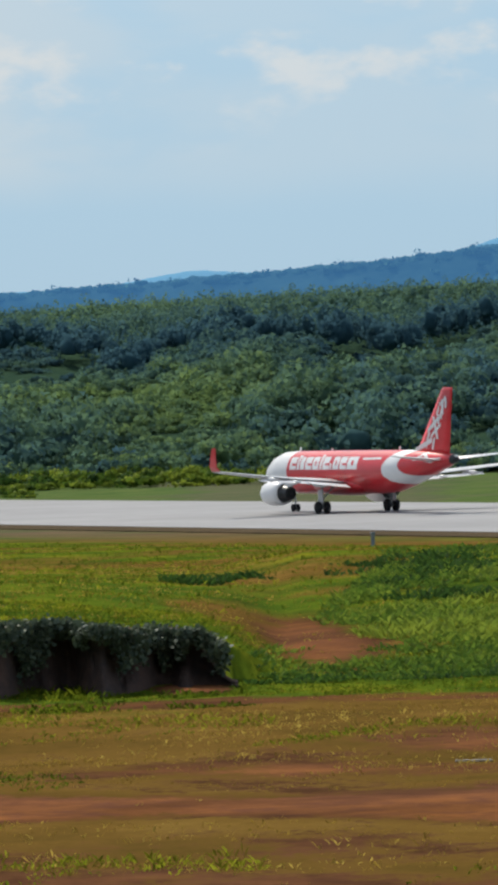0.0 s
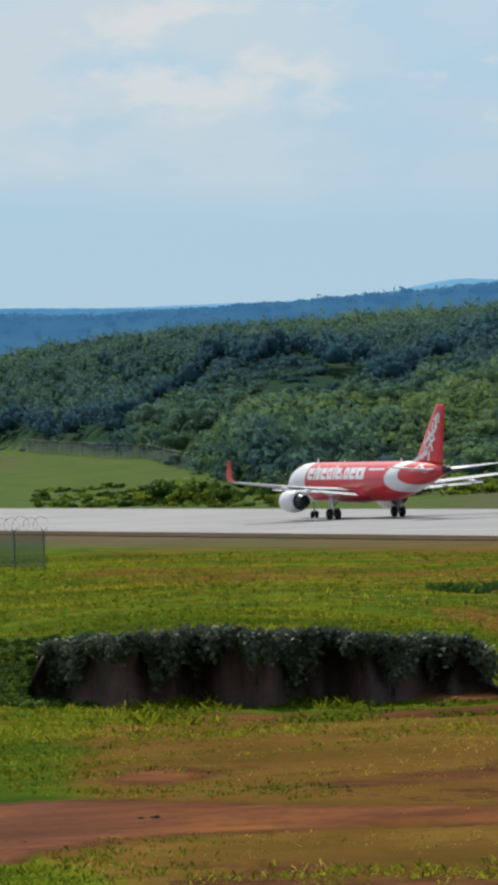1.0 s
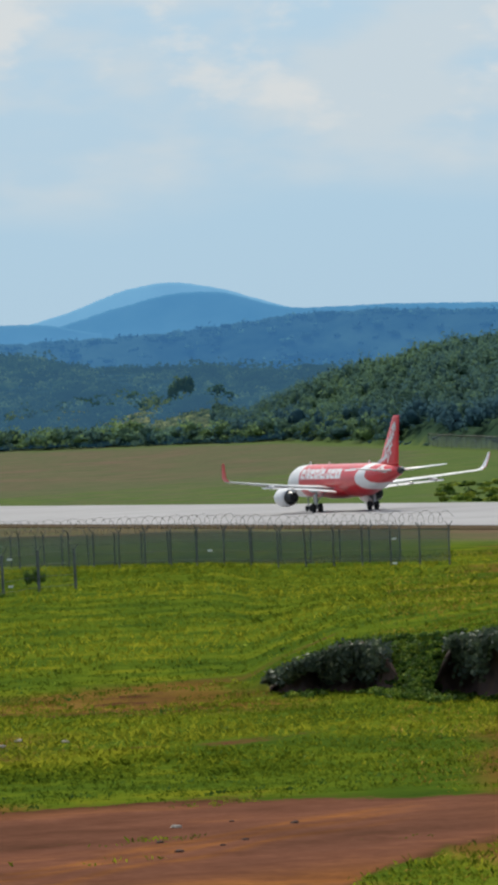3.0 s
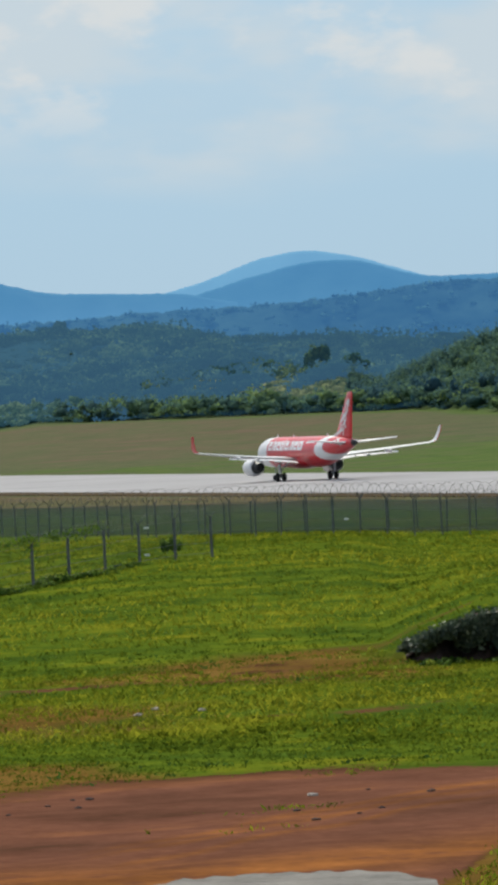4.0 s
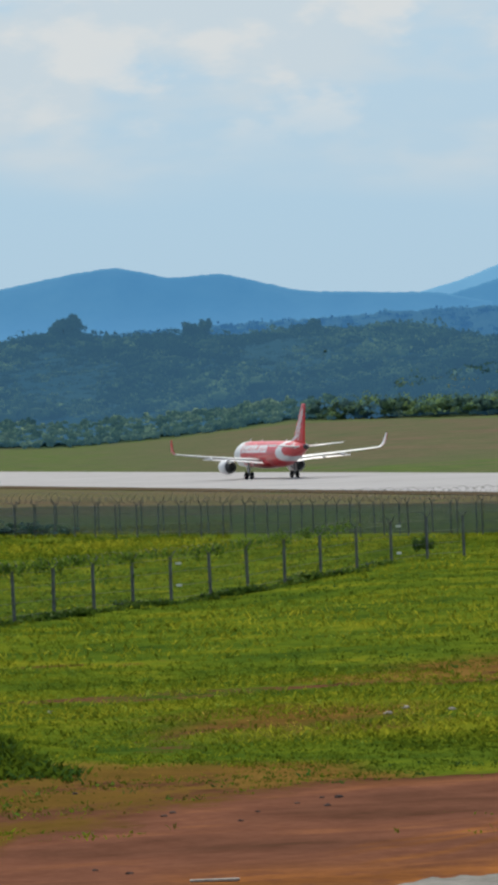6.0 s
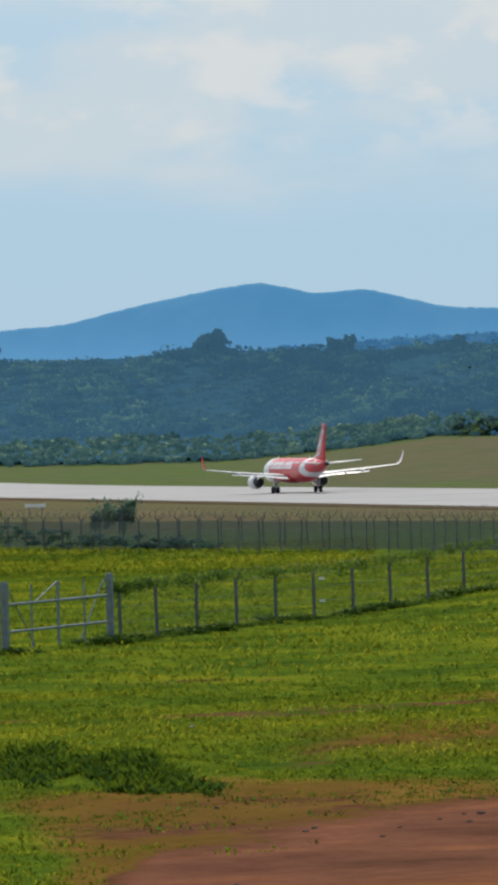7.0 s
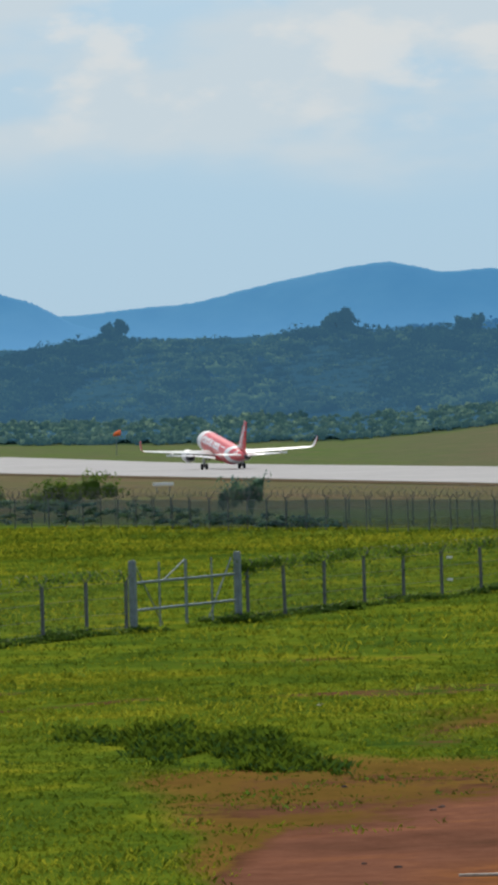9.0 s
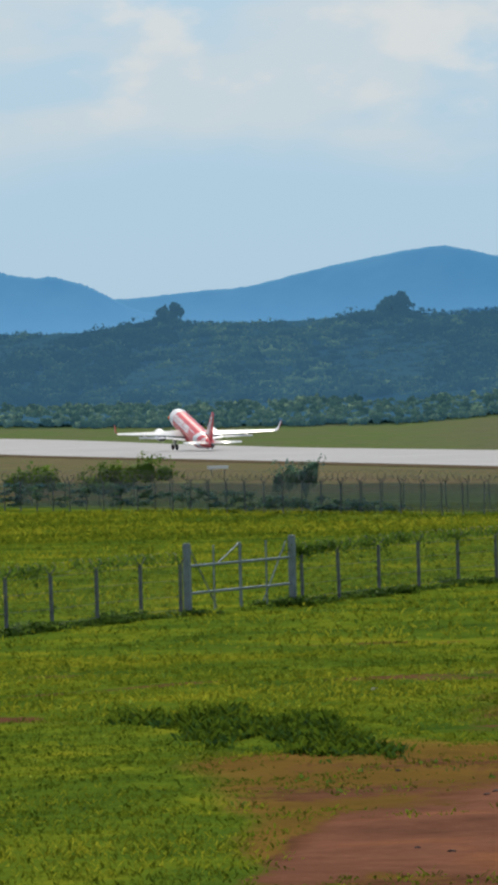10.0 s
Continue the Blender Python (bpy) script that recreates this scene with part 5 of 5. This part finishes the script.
    for s in (-1, 1):
        # wing with engine, flaps and upturned tip
        bm = bmesh.new()
        rings = [foil(c, th, le, s * x, z) for x, le, c, th, z in ((1.2, 11.9, 7.4, 0.48, 2.85), (6.4, 15.1, 4.1, 0.28, 3.3), (11.5, 17.6, 2.95, 0.19, 3.8), (16.6, 20.2, 1.75, 0.11, 4.35), (17.1, 20.5, 1.6, 0.10, 4.45))]
        loft(bm, rings)
        wing = part("wing", bm, M_GREYWING, plane, "", True)
        bm = bmesh.new()
        tip = [[(s * (x + (0.10 if inner else 0.0) * -1), AFT - le - u * c, z) for u, inner in ((0, 0), (0.3, 0), (1, 0), (1, 1), (0.3, 1), (0, 1))] for x, le, c, z in ((17.1, 20.5, 1.6, 4.43), (17.55, 20.95, 1.35, 4.85), (17.8, 21.6, 1.0, 5.7), (17.95, 22.25, 0.6, 6.65))]
        loft(bm, tip)
        for f in bm.faces:
            f.material_index = 1 if f.normal.x * s < -0.3 else 0
        tipob = part("upturned_wingtip", bm, M_RED, wing)
        tipob.data.materials.append(M_WHITE)
        for x0, x1, le0, le1, c0, c1, z0, z1 in ((2.1, 6.3, 18.95, 19.0, 1.5, 1.1, 2.80, 3.22), (6.5, 12.2, 19.05, 20.5, 1.05, 0.8, 3.24, 3.84)):
            bm = bmesh.new()
            loft(bm, [foil(c0, 0.10, le0, s * x0, z0 - 0.12), foil(c1, 0.08, le1, s * x1, z1 - 0.10)])
            for v in bm.verts:
                v.co.z -= 0.20 * max(0, (AFT - v.co.y) - 19.2)
            part("flap", bm, M_WHITE, wing)
        bm = bmesh.new()
        loft(bm, [foil(0.55, 0.10, 12.55, s * 2.4, 2.90), foil(0.5, 0.08, 14.9, s * 6.4, 3.24), foil(0.45, 0.06, 19.95, s * 16.2, 4.27)])
        part("slat", bm, M_WHITE, wing)
        for x, le, z in ((4.4, 16.8, 2.75), (8.0, 18.0, 3.15), (11.0, 19.0, 3.5)):
            bm = bmesh.new()
            loft(bm, [[(s * x + 0.14 * r * math.cos(t), AFT - a, z + 0.22 * r * math.sin(t)) for t in (k * math.pi / 4 for k in range(8))] for a, r in ((le, 0.2), (le + 0.8, 1), (le + 2.2, 0.9), (le + 3.4, 0.15))])
            part("flap_fairing", bm, M_WHITE, wing, "", True)
        ex, ez = s * 5.75, 2.0

        def ring(a, r, k=28):
            return [(ex + r * math.cos(2 * math.pi * i / k), AFT - a, ez + r * math.sin(2 * math.pi * i / k)) for i in range(k)]

        bm = bmesh.new()
        loft(bm, [ring(a, r) for a, r in ((11.6, 0.55), (10.9, 0.82), (10.6, 0.9), (10.5, 0.98), (10.62, 1.06), (11.1, 1.17), (12.0, 1.22), (13.0, 1.17), (13.9, 1.0), (13.9, 0.94), (13.4, 0.92))], cap=False)
        engine = part("engine_cowl", bm, M_WHITE, plane, "", True)
        bm = bmesh.new()
        loft(bm, [ring(a, r) for a, r in ((13.3, 0.93), (14.0, 0.80), (14.9, 0.62), (15.0, 0.56), (14.6, 0.3), (15.5, 0.06))])
        part("exhaust", bm, M_DARK, engine, "dark metal exhaust nozzle", True)
        bm = bmesh.new()
        loft(bm, [ring(a, r) for a, r in ((11.2, 0.82), (11.25, 0.3), (10.95, 0.03))])
        part("fan", bm, M_DARK, engine)
        bm = bmesh.new()
        loft(bm, [[(ex - 0.14 * k, AFT - a, z) for a, k, z in ((a0, -1, z1), (a0 + 0.3, 1, z1), (a1, 1, z2), (a1, -1, z2))] for a0, z1, a1, z2 in ((11.6, 2.95, 14.8, 2.6), (13.6, 3.35, 17.0, 3.1))])
        part("pylon", bm, M_WHITE, engine)
        # tailplane
        bm = bmesh.new()
        loft(bm, [foil(3.4, 0.22, 32.3, s * 0.5, 4.95), foil(2.4, 0.14, 34.2, s * 3.4, 5.22), foil(1.35, 0.07, 35.6, s * 6.2, 5.48)])
        part("tailplane", bm, M_WHITE, plane, "", True)
        # main gear
        gx = s * 3.795
        bm = bmesh.new()
        add_rod(bm, (gx, 0, 0.5), (gx, 0.0, 2.9), 0.13)
        add_rod(bm, (gx, 0.05, 1.3), (gx - s * 1.3, 0.05, 2.6), 0.08)
        add_rod(bm, (gx - 0.46, 0, 0.585), (gx + 0.46, 0, 0.585), 0.1)
        leg = part("main_gear_leg", bm, M_METAL, plane)
        bm = bmesh.new()
        add_box(bm, gx + s * 0.22, 0, 1.65, 0.06, 0.9, 1.3)
        part("gear_door", bm, M_WHITE, leg)
        for dx in (-0.46, 0.46):
            wheel_part(gx + dx, 0, 0.585, 0.585, 0.42, leg)
    # fin
    bm = bmesh.new()
    fin = []
    for z, le, te, th in ((5.5, 28.6, 36.0, 0.24), (6.2, 30.2, 36.05, 0.22), (9.0, 32.6, 36.45, 0.15), (11.5, 34.75, 36.85, 0.08), (11.76, 35.1, 36.85, 0.04)):
        c = te - le
        fin.append([(sg * th * t, AFT - le - u * c, z) for u, t, sg in ((0, 0, 1), (0.15, 0.8, 1), (0.4, 1, 1), (0.8, 0.5, 1), (1, 0.1, 1), (1, 0.1, -1), (0.8, 0.5, -1), (0.4, 1, -1), (0.15, 0.8, -1))])
    loft(bm, fin)
    finob = part("fin", bm, M_RED, plane, "", True)
    # plain white strokes in place of the tail lettering
    for sg in (-1, 1):
        for z0, u0, z1, u1, w in ((5.9, 0.08, 6.9, 0.42, 0.42), (6.2, 0.3, 7.6, 0.24, 0.30), (6.6, 0.42, 7.4, 0.36, 0.26), (7.0, 0.62, 9.0, 0.20, 0.34), (7.7, 0.18, 9.1, 0.50, 0.34), (8.4, 0.52, 9.2, 0.46, 0.30), (8.9, 0.6, 9.6, 0.5, 0.26), (9.3, 0.62, 10.6, 0.40, 0.34), (9.9, 0.72, 10.7, 0.62, 0.30), (10.2, 0.3, 10.6, 0.55, 0.22), (6.0, 0.55, 7.0, 0.5, 0.3), (7.4, 0.4, 8.3, 0.62, 0.28), (8.0, 0.3, 8.8, 0.28, 0.24), (9.2, 0.35, 9.9, 0.32, 0.24), (10.0, 0.45, 10.9, 0.55, 0.26)):
            bm = bmesh.new()

            def on(z, u):
                le = float(np.interp(z, [5.5, 6.2, 9, 11.5], [28.6, 30.2, 32.6, 34.75]))
                te = float(np.interp(z, [5.5, 6.2, 9, 11.5], [36, 36.05, 36.45, 36.85]))
                th = float(np.interp(z, [5.5, 9, 11.5], [0.24, 0.15, 0.08]))
                return Vector((sg * (th + 0.012), AFT - le - u * (te - le), z))
            p, q = on(z0, u0), on(z1, u1)
            d = (q - p).normalized()
            n = Vector((0, -d.z, d.y)) * w * 0.62
            bm.faces.new([bm.verts.new(v) for v in (p - n, p + n * 0.8 - d * 0.1, q + n, q - n * 0.7 + d * 0.1)])
            part("tail_stroke", bm, M_WHITE, finob)
    # nose gear
    bm = bmesh.new()
    gy = AFT - 5.07
    add_rod(bm, (0, gy, 0.38), (0, gy + 0.1, 2.0), 0.09)
    add_rod(bm, (-0.25, gy, 0.38), (0.25, gy, 0.38), 0.07)
    leg = part("nose_gear_leg", bm, M_METAL, plane)
    for dx in (-0.25, 0.25):
        wheel_part(dx, gy, 0.38, 0.38, 0.22, leg)
    for a, h in ((6.5, 0.4), (13, 0.25), (26.5, 0.35)):
        bm = bmesh.new()
        add_box(bm, 0, AFT - a, 5.95 + h / 2, 0.05, 0.35, h)
        part("aerial", bm, M_WHITE, plane)
    bm = bmesh.new()
    bmesh.ops.create_uvsphere(bm, u_segments=10, v_segments=6, radius=0.16, matrix=Matrix.Translation((0, AFT - 37.3, 5.3)))
    part("tail_light", bm, M_SIGN, plane)
    return plane


def wheel_part(x, y, z, r, w, parent):
    bm = bmesh.new()
    k = 20
    loft(bm, [[(x + dx, y + rr * math.cos(2 * math.pi * i / k), z + rr * math.sin(2 * math.pi * i / k)) for i in range(k)] for dx, rr in ((-w / 2, r * 0.55), (-w / 2, r * 0.85), (-w * 0.32, r), (w * 0.32, r), (w / 2, r * 0.85), (w / 2, r * 0.55))])
    return part("wheel", bm, M_TYRE, parent, "", True)


airliner = build_aircraft()


# seconds, metres of the main wheels along the runway, nose-up degrees, height
RUN = [(0.0, 470.2, 0, 0), (1.25, 542.5, 0, 0), (2.5, 617.3, 0, 0), (4.0, 713.2, 0, 0), (5.5, 814.2, 0, 0), (7.5, 955.2, 0, 0), (8.0, 992.0, 1.0, 0), (8.5, 1029.3, 4.0, 0), (9.0, 1067.0, 7.5, 0), (9.5, 1105.2, 10.0, 0.05), (10.0, 1144.0, 12.0, 0.35)]


def motions():
    walk(airliner, [(t, pose(RW_MID, y, float(runway_z(y)) + h, pitch)) for t, y, pitch, h in RUN])


motions()
